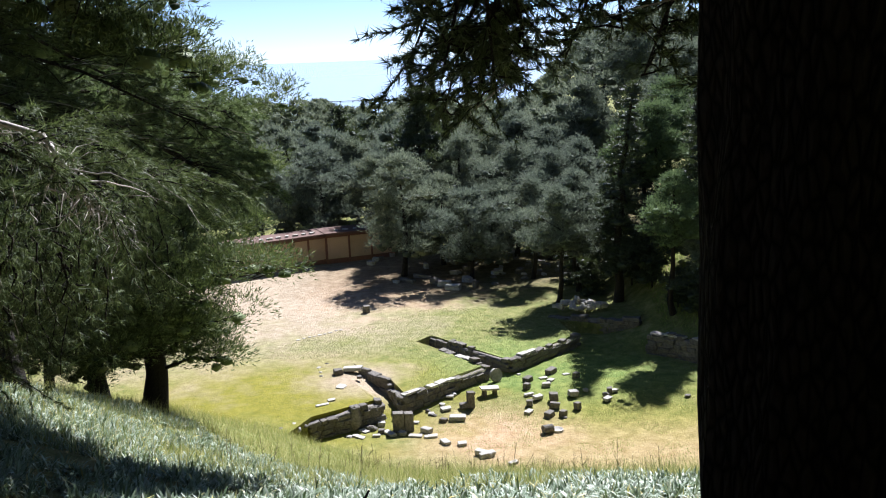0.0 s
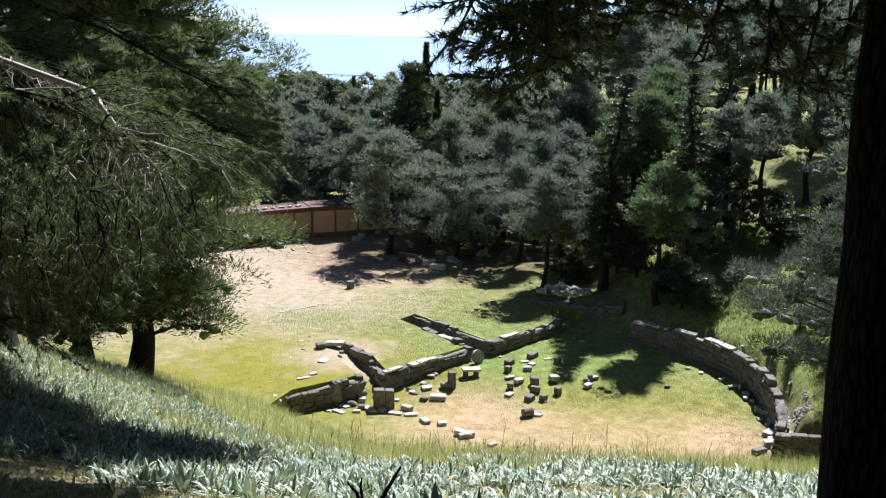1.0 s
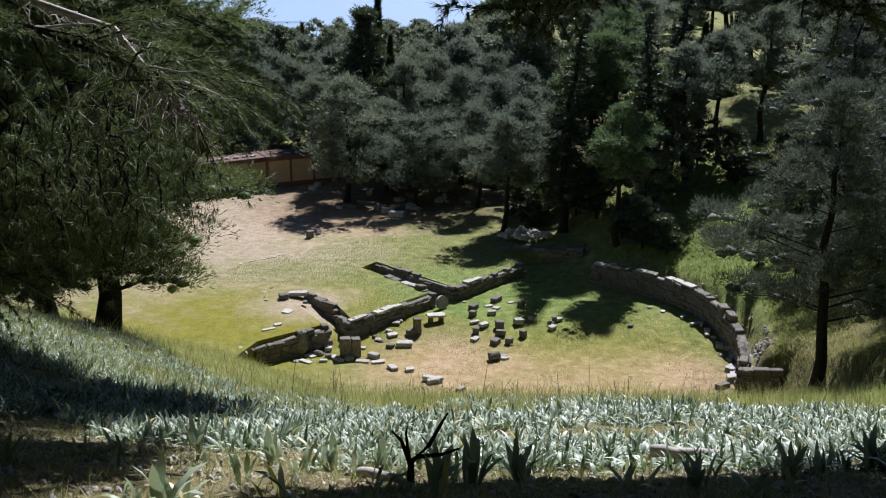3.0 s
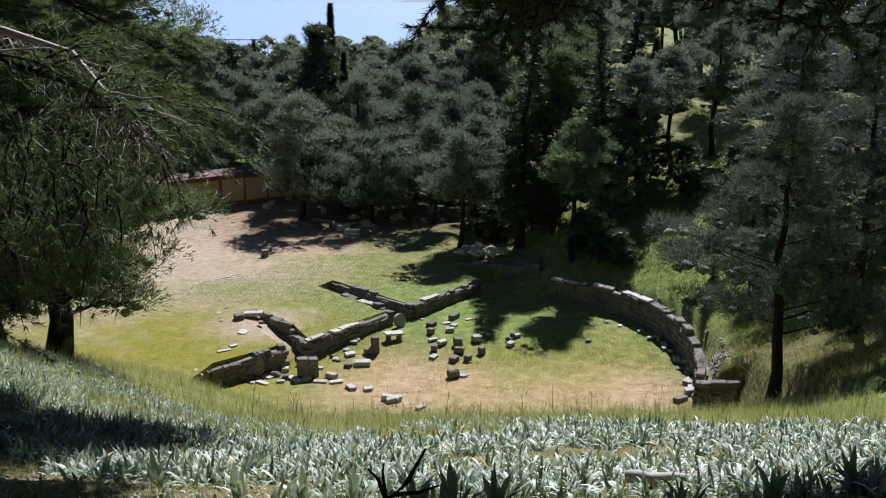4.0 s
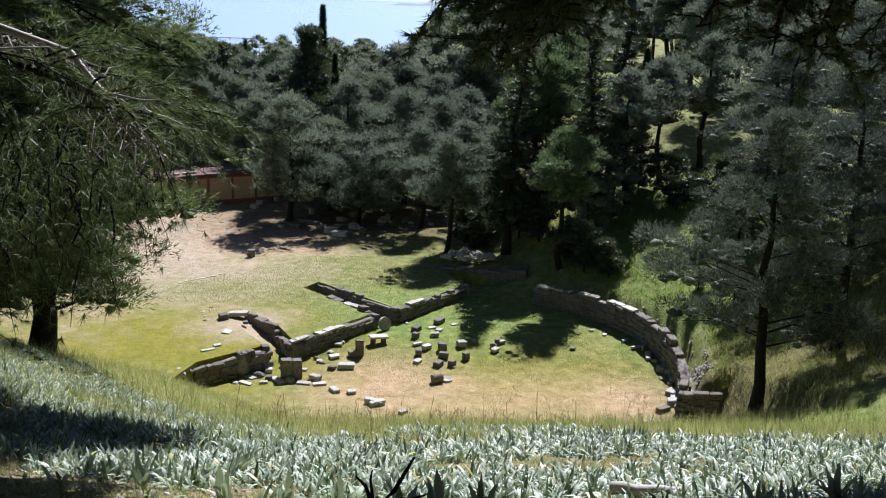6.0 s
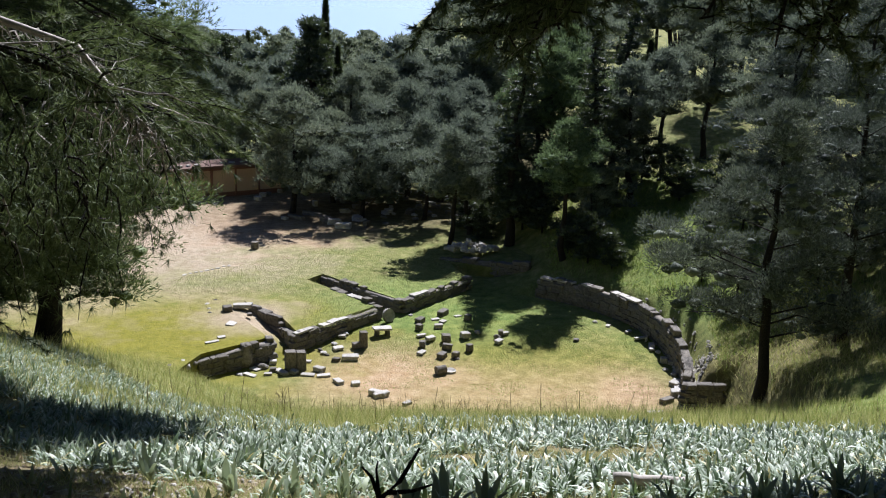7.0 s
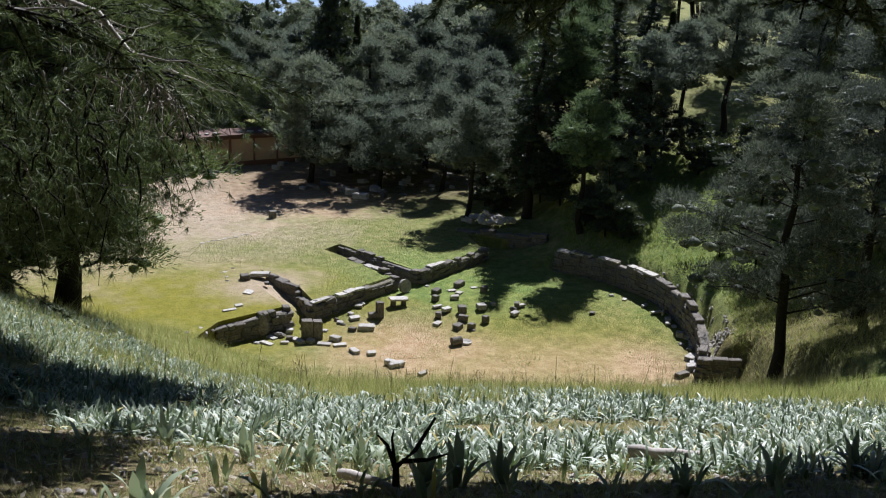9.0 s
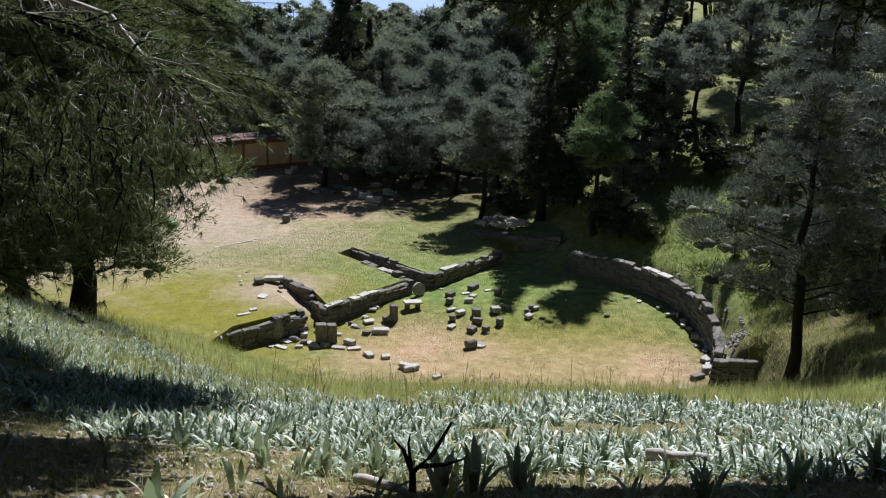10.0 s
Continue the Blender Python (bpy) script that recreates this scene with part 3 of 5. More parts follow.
# single worked stones
def drum_mesh(name, radius, height, hole, mat):
    bm = bmesh.new()
    bmesh.ops.create_cone(bm, cap_ends=True, segments=20, radius1=radius, radius2=radius * 0.97, depth=height)
    if hole:
        top = max(bm.faces, key=lambda f: f.calc_center_median().z)
        r = bmesh.ops.inset_individual(bm, faces=[top], thickness=radius * 0.5)
        bmesh.ops.translate(bm, verts=top.verts[:], vec=(0, 0, -height * 0.6))
    bmesh.ops.translate(bm, verts=bm.verts[:], vec=(0, 0, height / 2))
    for v in bm.verts:
        v.co += Vector(noise.noise_vector(v.co * 6)) * 0.015
    me = bpy.data.meshes.new(name)
    bm.to_mesh(me)
    bm.free()
    me.materials.append(mat)
    return me


def single(name, me, m, label, cat):
    ob = new(name, me)
    ob.matrix_world = m
    return tagged(ob, label, cat)


single("column_drum", drum_mesh("column_drum", 0.24, 0.55, False, STONE), pose(2.0, 50.2, 0.22, 0, 88, 25), "fluted grey column drum lying on the grass", "column drum")
single("ring_stone", drum_mesh("ring_stone", 0.33, 0.14, True, MARBLE), pose(2.75, 50.6, -0.02, 2, 1, 0), "flat pale ring stone with a hole", "ring stone")
single("mill_wheel", drum_mesh("mill_wheel", 0.42, 0.2, False, MARBLE), pose(-0.72, 57.6, 0.8, 74, 0, 40), "round pale stone wheel leaning on the wall end", "stone wheel")
single("stone_stub", drum_mesh("stone_stub", 0.28, 0.55, False, STONE), pose(-10.6, 71.3, T - 0.03), "short round stone stub standing on the terrace", "stone stub")
for px_, py_, l, w, h, nm in ((-5.75, 50.75, 0.6, 0.5, 1.1, "pillar"), (-5.2, 50.85, 0.5, 0.5, 1.05, "pillar"), (-2.0, 53.8, 0.42, 0.4, 0.95, "pillar")):
    ob = single(nm, block_mesh(nm, 71, STONE, 0.03, 0.04), pose(px_, py_, float(lawn_rise(py_)) - 0.05, 1, -1, 12) @ Matrix.Diagonal((l, w, h, 1)), "upright squared stone pillar in front of the wall", "stone pillar")
    ob["group"] = "upright pillars"
bm = bmesh.new()
bmesh.ops.create_icosphere(bm, subdivisions=3, radius=0.5)
for v in bm.verts:
    u = v.co.z + 0.5
    wdt = 0.62 + 0.25 * math.sin(u * 5.0) * (1 - u)
    v.co = Vector((v.co.x * wdt, v.co.y * wdt * 0.8, u * 1.35)) + Vector(noise.noise_vector(v.co * 4)) * 0.06
me = bpy.data.meshes.new("weathered_stele")
bm.to_mesh(me)
bm.free()
me.materials.append(RUBBLE)
single("weathered_stele", me, pose(-8.2, 51.0, -0.05, 0, 3, 10), "weathered upright grey stone against the wall", "stele")


def stone_table(x, y, rz):
    ob = new("slab_table")
    ob.matrix_world = pose(x, y, float(lawn_rise(y)), 0, 0, rz)
    for dx in (-0.32, 0.32):
        leg = under(new("support", LOOSE[0]), ob)
        leg.matrix_basis = pose(dx, 0, -0.05) @ Matrix.Diagonal((0.2, 0.35, 0.4, 1))
    top = under(new("slab", SLABS[1]), ob)
    top.matrix_basis = pose(0, 0, 0.33, 2, 4, 0) @ Matrix.Diagonal((1.05, 0.55, 0.14, 1))
    tagged(ob, "stone slab resting on two small supports", "stone slab")


stone_table(-1.0, 55.4, 20)

# line of small paving stones across the terrace
rng = random.Random(5)
for k in range(9):
    ob = new("kerb_stone", rng.choice(SLABS))
    f = k / 8
    ob.matrix_world = pose(-14.2 + 2.5 * f, 64.2 + 2.5 * f + rng.uniform(-.15, .15), T - 0.04, 0, 0, rng.uniform(20, 60)) @ Matrix.Diagonal((rng.uniform(.12, .3), 0.18, 0.08, 1))
    tagged(ob, "small flat pale stone set in the grass", "kerb stone", "row of kerb stones")

# stones along the edge of the lower terrace
rng = random.Random(12)
for k in range(22):
    f = k / 21
    x, y = -10.5 - 5.5 * f + rng.uniform(-0.3, 0.3), 49.0 - 3.2 * f + rng.uniform(-0.5, 0.5)
    ob = new("edge_stone", rng.choice(BOULDERS))
    s = rng.uniform(0.3, 0.75)
    ob.matrix_world = pose(x, y, max(float(ground_z(x, y)), 0.9) - 0.05, 0, 0, rng.uniform(0, 180)) @ Matrix.Diagonal((s, s * 0.8, s * 0.6, 1))
    tagged(ob, "pale rubble stone along the terrace edge", "stone", "stones along the terrace edge")

# heap of pale stones on the upper terrace
rng = random.Random(8)
for k in range(46):
    r, a = 1.5 * math.sqrt(rng.random()), rng.uniform(0, 6.28)
    ob = new("heap_stone", BOULDERS[1 + 2 * (k % 2)] if k % 3 else SLABS[k % 4])
    s = rng.uniform(0.3, 0.6)
    ob.matrix_world = (pose(4.9 + r * math.cos(a) * 1.2, 69.6 + r * math.sin(a) * 0.6, 1.75 + 0.8 * max(0, 1 - r / 1.5) * rng.uniform(0.3, 1), rng.uniform(0, 30), rng.uniform(0, 30), rng.uniform(0, 180))
                       @ Matrix.Diagonal((s, s * 0.8, s * 0.6, 1)))
    tagged(ob, "pale broken marble piece in a heap", "stone", "heap of pale stones")

# rubble under the grove
for k in range(70):
    x, y = rng.uniform(-6, 9), rng.uniform(79, 93)
    ob = new("rubble_stone", rng.choice(BOULDERS + SLABS + LOOSE))
    s = rng.uniform(0.3, 0.9)
    ob.matrix_world = pose(x, y, max(T, float(ground_z(x, y))) - 0.06, rng.uniform(-8, 8), rng.uniform(-8, 8), rng.uniform(0, 180)) @ Matrix.Diagonal((s, s * 0.7, s * 0.5, 1))
    tagged(ob, "tumbled stone lying under the pines", "stone", "rubble under the pines")

# loose rubble behind the curved wall
pieces, rs = [], np.random.RandomState(3)
box = np.array([(-1, -1, -1), (1, -1, -1), (1, 1, -1), (-1, 1, -1), (-.7, -.7, 1), (.7, -.7, 1), (.7, .7, 1), (-.7, .7, 1)], float) * 0.5
boxf = np.array([(0, 1, 5, 4), (1, 2, 6, 5), (2, 3, 7, 6), (3, 0, 4, 7), (4, 5, 6, 7)])
total, place = along(ARC)
for k in range(1500):
    s = rs.uniform(0.36, 0.9) * total
    x, y, ang = place(s)
    off = abs(rs.normal(0.1, 0.4)) + 0.3
    x, y = x - math.sin(ang) * off, y + math.cos(ang) * off
    z = float(ground_z(x, y)) + 0.02
    rot = np.array(Euler(rs.uniform(-0.5, 0.5, 3) * (1, 1, 6)).to_matrix())
    pieces.append(((box * rs.uniform(0.05, 0.2, 3)) @ rot.T + (x, y, z), boxf))
v, f = joined(pieces)
tagged(new("rubble", mesh_of("rubble", v, f, MARBLE)), "loose grey rubble behind the curved wall", "rubble", kind="stuff")


# ---- the shed at the back of the terrace ----
WOOD = plain_material("brown_painted_wood", (0.16, 0.075, 0.05), 0.7, 8)
PANEL = plain_material("beige_sheet", (0.42, 0.30, 0.20), 0.42, 1.2, 0.15, 0.6)
ROOF = plain_material("rust_brown_roof", (0.10, 0.055, 0.04), 0.85, 3)


def box_part(name, size, at, mat, parent, bevel=0.015, label=""):
    bm = bmesh.new()
    bmesh.ops.create_cube(bm, size=1.0)
    bmesh.ops.scale(bm, vec=size, verts=bm.verts[:])
    bmesh.ops.bevel(bm, geom=bm.edges[:], offset=bevel, segments=1, affect="EDGES")
    bmesh.ops.translate(bm, vec=at, verts=bm.verts[:])
    return part(name, bm, mat, parent, label)


def build_shed(m, length, bays, h):
    ob = new("shed")
    ob.matrix_world = m
    w = length / bays
    box_part("back_wall", (length, 0.1, h - 0.2), (length / 2, 2.6, (h - 0.2) / 2), WOOD, ob)
    for x in (0.05, length - 0.05):
        box_part("side_wall", (0.1, 2.5, h - 0.25), (x, 1.32, (h - 0.25) / 2), WOOD, ob)
    for k in range(bays + 1):
        box_part("post", (0.16, 0.16, h - 0.2), (k * w, 0, (h - 0.2) / 2), WOOD, ob)
    for k in range(bays):
        box_part("panel", (w - 0.18, 0.04, h - 0.95), (k * w + w / 2, 0.02, 0.42 + (h - 0.95) / 2), PANEL, ob, 0.005, "beige translucent-looking sheet panel")
        box_part("kick_board", (w - 0.18, 0.06, 0.4), (k * w + w / 2, 0.0, 0.21), WOOD, ob)
        box_part("rail", (w - 0.18, 0.1, 0.12), (k * w + w / 2, -0.01, h - 0.43), WOOD, ob)
    box_part("roof", (length + 0.5, 3.3, 0.16), (length / 2, 1.15, h - 0.1), ROOF, ob, 0.02, "flat rust-brown roof")
    box_part("fascia", (length + 0.5, 0.06, 0.26), (length / 2, -0.52, h - 0.15), ROOF, ob)
    return tagged(ob, "low brown shed with beige panels and flat roof", "shed")


build_shed(pose(-25.5, 83.0, T, 0, 0, 36.0), 10.5, 6, 2.9)
build_shed(pose(-16.9, 88.9, T, 0, 0, 27.0), 6.5, 3, 2.95)


rng = random.Random(31)
for k in range(16):
    u = k / 15
    x, y = (-23.5 + 6.0 * u / 0.6, 84.9 + 4.4 * u / 0.6) if u < 0.6 else (-16.2 + 5.0 * (u - 0.6) / 0.4, 90.0 + 2.5 * (u - 0.6) / 0.4)
    ob = new("roof_stone", rng.choice(SLABS))
    ob.matrix_world = pose(x, y, T + 2.84, 0, 0, rng.uniform(0, 180)) @ Matrix.Diagonal((rng.uniform(0.3, 0.6), 0.3, 0.18, 1))
    tagged(ob, "pale stone weighing down the shed roof", "stone", "stones on the shed roof")


# ---- far over the water ----
PIER = plain_material("grey_timber", (0.22, 0.23, 0.25), 0.9, 0.3)
pier = new("pier")
pier.matrix_world = pose(-200, 760, -16)
box_part("deck", (190, 3.0, 0.5), (0, 0, 1.0), PIER, pier, 0.05)
for k in range(20):
    box_part("pile", (0.6, 2.4, 1.4), (-92 + 9.7 * k, 0, 0.2), PIER, pier, 0.05)
tagged(pier, "long low pier far out on the water", "pier")
LAND = plain_material("far_headland_scrub", (0.16, 0.20, 0.22), 0.95, 0.02)
hx, hy = np.meshgrid(np.linspace(-1, 1, 25), np.linspace(-1, 1, 9), indexing="ij")
hz = 9 * np.clip(1 - hx ** 2, 0, 1) * np.clip(1 - hy ** 2, 0, 1) * (1 + 0.3 * np.sin(hx * 9)) - 1
ii, jj = np.meshgrid(np.arange(24), np.arange(8), indexing="ij")
kk = (ii * 9 + jj).ravel()
head = new("headland", mesh_of("headland", np.stack([70 + hx * 130, 3300 + hy * 150, -16 + hz], -1).reshape(-1, 3), np.stack([kk, kk + 9, kk + 10, kk + 1], 1), LAND, True))
tagged(head, "low hazy headland on the horizon", "headland", kind="structure")


# ---- trees ----
def ico(centre, radius, rs):
    p = (1 + 5 ** 0.5) / 2
    v = np.array([(-1, p, 0), (1, p, 0), (-1, -p, 0), (1, -p, 0), (0, -1, p), (0, 1, p), (0, -1, -p), (0, 1, -p), (p, 0, -1), (p, 0, 1), (-p, 0, -1), (-p, 0, 1)]) / 1.9
    f = np.array([(0, 11, 5), (0, 5, 1), (0, 1, 7), (0, 7, 10), (0, 10, 11), (1, 5, 9), (5, 11, 4), (11, 10, 2), (10, 7, 6), (7, 1, 8),
                  (3, 9, 4), (3, 4, 2), (3, 2, 6), (3, 6, 8), (3, 8, 9), (4, 9, 5), (2, 4, 11), (6, 2, 10), (8, 6, 7), (9, 8, 1)])
    return v * radius * rs.uniform(0.6, 1.2, (12, 1)) + centre, f


def pine(name, label, seed, h, base, r, limbs, clumps, per, ln, wd, mat=PINE, size=(0.5, 0.8), lean=(0, 0), radius=None, flat=0.75, core=0.6, rise=0.3, top=0.62, hang=0.0):
    """A pine: trunk, limbs that fork, and a dome of needles on each fork. base: height of the lowest limbs; top: where the crown narrows."""
    rs = np.random.RandomState(seed)
    tree = new(name)
    tr = radius or 0.05 + 0.017 * h
    n = 9
    bend = np.cumsum(rs.normal(0, 0.014 * h, (n, 2)), 0)
    zs = np.linspace(-0.5, h * 0.93, n)
    trunk = np.stack([bend[:, 0] + lean[0] * zs / h, bend[:, 1] + lean[1] * zs / h, zs, tr * np.linspace(1.15, 0.2, n)], 1)
    trunk[0, 3] *= 1.25
    at = lambda z: np.array([np.interp(z, zs, trunk[:, k]) for k in range(3)])
    v, f = tubes([trunk], 10)
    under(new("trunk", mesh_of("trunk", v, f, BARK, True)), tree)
    wood, cores, cents, outs = [], [], [], []
    for k in range(limbs + 2):
        u = min(1.0, (k + rs.rand()) / limbs)
        wide = r * (0.5 + 0.5 * min(1, u / 0.25)) * max(0.12, 1 - max(0, u - top) / (1.04 - top)) ** 0.75 * rs.choice([0.55, 0.8, 0.95, 1.12])
        a = k * 2.4 + rs.normal(0, 0.45)
        wide *= 0.85 + 0.25 * math.sin(2 * a + seed)
        zr = base + (h * 0.95 - base) * u
        up = wide * rise * rs.uniform(0.4, 1.5) * (0.4 + u)
        root = at(max(0.3, zr - up))
        tip = np.array([root[0] + wide * math.cos(a), root[1] + wide * math.sin(a), zr])
        mid = root + (tip - root) * 0.5 + rs.normal(0, 0.06 * wide, 3) + (0, 0, 0.12 * wide)
        lr = tr * 0.22 * (1 - 0.6 * u)
        wood.append([(*root, lr), (*mid, lr * 0.7), (*tip, lr * 0.25)])
        side = np.array([-math.sin(a), math.cos(a), 0])
        count = max(2, int(round(clumps * (0.45 + 0.6 * wide / r))))
        for q in range(count):
            s_ = 1.0 if q == 0 else rs.uniform(0.38, 1.0)
            p = root + (mid - root) * min(1, 2 * s_) if s_ < 0.5 else mid + (tip - mid) * (2 * s_ - 1)
            pr = rs.uniform(*size) * (1.1 - 0.3 * u)
            c = p + side * rs.normal(0, 0.24 * wide * (1.2 - s_ * 0.5)) + np.array([0, 0, rs.uniform(-0.1, 0.35) * pr - hang * rs.rand()])
            wood.append([(*(root + (p - root) * 0.8), lr * 0.35), (*((p + c) / 2 + (0, 0, 0.05)), lr * 0.25), (*c, lr * 0.12)])
            if core:
                cores.append(ico(c - (0, 0, 0.12 * pr), pr * core * np.array([1.1, 1.1, 0.6 * flat / 0.75]), rs))
            m = int(per * (pr / size[1]) ** 2)
            d = rs.normal(0, 1, (m, 3))
            d /= np.linalg.norm(d, axis=1)[:, None]
            d[:, 2] = np.where(d[:, 2] < -0.25, -d[:, 2] * 0.7, d[:, 2])
            lump = 1 + 0.25 * np.sin(d[:, 0] * 5 + q) * np.sin(d[:, 1] * 6 + 2 * k) + 0.12 * np.sin(d[:, 2] * 9 + k)
            rad = pr * lump * rs.uniform(0.5, 1.0, m) ** 0.5
            cents.append(c + d * rad[:, None] * np.array([1.1, 1.1, flat]))
            outs.append(d + (0, 0, 0.3 - hang * 0.8))
        if rs.rand() < 0.5:
            wood.append([(*mid, lr * 0.4), (*(mid + rs.normal(0, 0.25 * wide, 3) + (0, 0, -0.2)), lr * 0.12)])
    v, f = tubes(wood, 5)
    under(new("branchwork", mesh_of("branchwork", v, f, BARK, True)), tree)
    v, f = joined(cores + [needles(rs, np.concatenate(cents), np.concatenate(outs), 1, ln, wd, 0.4)])
    under(new("crown", mesh_of("crown", v, f, mat)), tree)
    return tagged(tree, label, "pine tree")


def cypress(name, label, seed, h, r, count, ln, wd, bulge=0.35):
    rs = np.random.RandomState(seed)
    tree = new(name)
    v, f = tubes([[(0, 0, -0.5, 0.22), (0, 0, h * 0.5, 0.14), (0, 0, h * 0.97, 0.03)]], 8)
    under(new("trunk", mesh_of("trunk", v, f, BARK, True)), tree)
    u = rs.rand(count) ** 0.8
    a = rs.uniform(0, 2 * np.pi, count)
    prof = np.minimum(1, (u + 0.06) / bulge) * np.clip((1 - u) / (1 - bulge), 0, 1) ** 0.75
    lump = 0.72 + 0.28 * np.sin(a * 3 + u * 23) * np.sin(u * 41 + a)
    rad = r * prof * lump * rs.uniform(0.55, 1.05, count)
    c = np.stack([rad * np.cos(a), rad * np.sin(a), 0.5 + u * (h - 0.5)], 1)
    out = np.stack([np.cos(a), np.sin(a), np.full(count, 1.1)], 1)
    nv, nf = needles(rs, c, out, 1, ln, wd, 0.3)
    k = 14
    core = [[(0, 0, 0.6 + (h - 0.8) * t, 0.02 + 0.5 * r * min(1, (t + .06) / bulge) * max(0, (1 - t) / (1 - bulge)) ** 0.75 if t > bulge else 0.02 + 0.5 * r * (t + .06) / (bulge + .06)) for t in np.linspace(0, 1, k)]]
    v, f = tubes(core, 8)
    v, f = joined([(v, f), (nv, nf)])
    under(new("crown", mesh_of("crown", v, f, CYPRESS)), tree)
    return tagged(tree, label, "cypress tree")


def stand(tree, x, y, rz=0.0, s=1.0, z=None):
    zz = z if z is not None else max(float(ground_z(x, y)), T if 64 < y < 97 and x < 9 else -99)
    tree.matrix_world = pose(x, y, zz, 0, 0, rz) @ Matrix.Diagonal((s, s, s, 1))
    return tree


def plant_copy(tree, x, y, rz=0.0, s=1.0):
    zz = max(float(ground_z(x, y)), T if 64 < y < 97 and x < 9 else -99)
    c = copy_thing(tree, pose(x, y, zz, 0, 0, rz))
    c.scale = (s, s, s)
    return c


# pines over the ruins
MID_SIZE = ((8.6, 1.5, 3.7), (7.2, 1.4, 4.2), (10.5, 4.4, 3.4), (11.5, 5.2, 3.2))
MID = [pine("pine_tree", "grey-green pine with rounded clumps of needles", 100 + k, h, b_, r_, 24, 8, 230, 0.25, 0.06, PINE, (0.55, 1.0), flat=0.95, rise=0.5, core=0.4) for k, (h, b_, r_) in enumerate(MID_SIZE)]
stand(MID[0], -9.0, 83.4, 30, 1.22)
stand(MID[1], -3.6, 81.6, 10, 1.05)
stand(MID[2], 1.6, 80.6, 0, 0.82)
stand(MID[3], 4.0, 97, 50)
for k, x, y, rz, s in ((2, 3.4, 72.2, 20, 0.85), (3, 5.2, 75.4, 90, 0.85), (0, -6.2, 87.5, 200, 0.95), (1, -1.0, 86.5, 100, 1.0), (2, 0.2, 90.5, 20, 1.0), (2, 3.4, 88.5, 60, 0.95), (3, 6.3, 91.5, 300, 0.9), (2, -4.6, 93.0, 150, 1.05), (3, -1.6, 97, 40, 1.0),
                       (3, -13.2, 94.5, 30, 0.8), (3, 0.5, 104, 140, 1.1), (2, -4.2, 101, 10, 1.1), (2, 7.5, 104, 80, 1.1), (3, 12.5, 106, 200, 1.1),
                       (3, 13.5, 87, 150, 0.95), (2, 16.5, 92, 250, 1.0), (3, 20.5, 78, 80, 0.85), (2, 24.5, 79.5, 120, 1.0), (3, 17.2, 74.0, 60, 0.9),
                       (0, -13, 97, 70, 1.1), (0, -19, 98, 10, 1.2), (1, -25, 95, 10, 1.3), (2, -17, 104, 10, 1.0),
                       (3, 26, 68, 10, 1.0), (2, 29, 75, 70, 1.1), (3, 31, 84, 70, 1.1), (2, 28.5, 92, 170, 1.1), (3, 34, 68, 200, 1.0), (2, 33, 100, 30, 1.2), (3, 30, 108, 80, 1.2)):
    plant_copy(MID[k], x, y, rz, s)
green = pine("pine_tree", "bright green pine with a tall bare trunk", 115, 13.0, 6.6, 3.3, 24, 8, 240, 0.25, 0.055, PINE_GREEN, (0.55, 0.95), lean=(0.6, 0), flat=0.95, rise=0.5, core=0.4)
stand(green, 10.0, 74.0, 0, 1.0)
plant_copy(green, 13.2, 77.5, 140, 0.95)
plant_copy(green, 11.2, 65.6, 250, 0.74)

# the slope beside the lawn
RIGHT = [pine("pine_tree", "tall pine with bare lower trunk and grey-green crown", 140 + k, (13.0, 13.5)[k], (3.0, 3.4)[k], (4.2, 4.3)[k], 32, 6, 640, 0.17, 0.034, PINE_GREY, (0.45, 0.85), rise=0.3, top=0.5, radius=0.24, flat=0.9, core=0.38) for k in range(2)]
stand(RIGHT[0], 16.8, 43.0, 20, 1.08)
stand(RIGHT[1], 21.0, 44.4, 60)
for k, x, y, rz, s in ((0, 26.5, 56, 80, 1.1), (1, 23.5, 60.5, 250, 1.0), (0, 31, 60, 10, 1.1)):
    plant_copy(RIGHT[k], x, y, rz, s)

# the tall dark conifers
stand(cypress("cypress_tree", "tall dark cypress standing above the wood", 3, 17.6, 1.0, 7000, 0.4, 0.1), -7.6, 100, z=1.0)
stand(pine("conifer_tree", "broad dark conifer behind the shed", 104, 16.0, 1.0, 4.3, 56, 7, 150, 0.34, 0.085, CYPRESS, (0.6, 0.95), rise=0.1, top=0.45, flat=0.9), -9.2, 97, z=1.0)
stand(cypress("cypress_tree", "slim dark cypress behind the shed", 5, 13.0, 0.9, 4500, 0.4, 0.1), -6.3, 98, z=1.2)
spire = pine("conifer_tree", "tall thin dark conifer beside the upper terrace", 106, 16.5, 2.0, 2.1, 52, 4, 120, 0.32, 0.06, CYPRESS, (0.4, 0.75), lean=(0.4, 0), rise=-0.1, top=0.3, radius=0.32)
stand(spire, 7.4, 71.6, z=1.5)
plant_copy(spire, 10.2, 74.5, 100, 0.8)
plant_copy(spire, 13.4, 71.0, 300, 0.85)
plant_copy(spire, 16.2, 78.5, 30, 0.8)
stand(cypress("cypress_tree", "slim dark cypress on the grassy rise", 7, 8.0, 0.9, 4500, 0.35, 0.1), 20.9, 86)
stand(pine("conifer_tree", "broad dark conifer in the far wood", 108, 13.5, 1.5, 3.0, 30, 4, 90, 0.5, 0.13, CYPRESS, (0.6, 1.0), top=0.2), -22, 128)

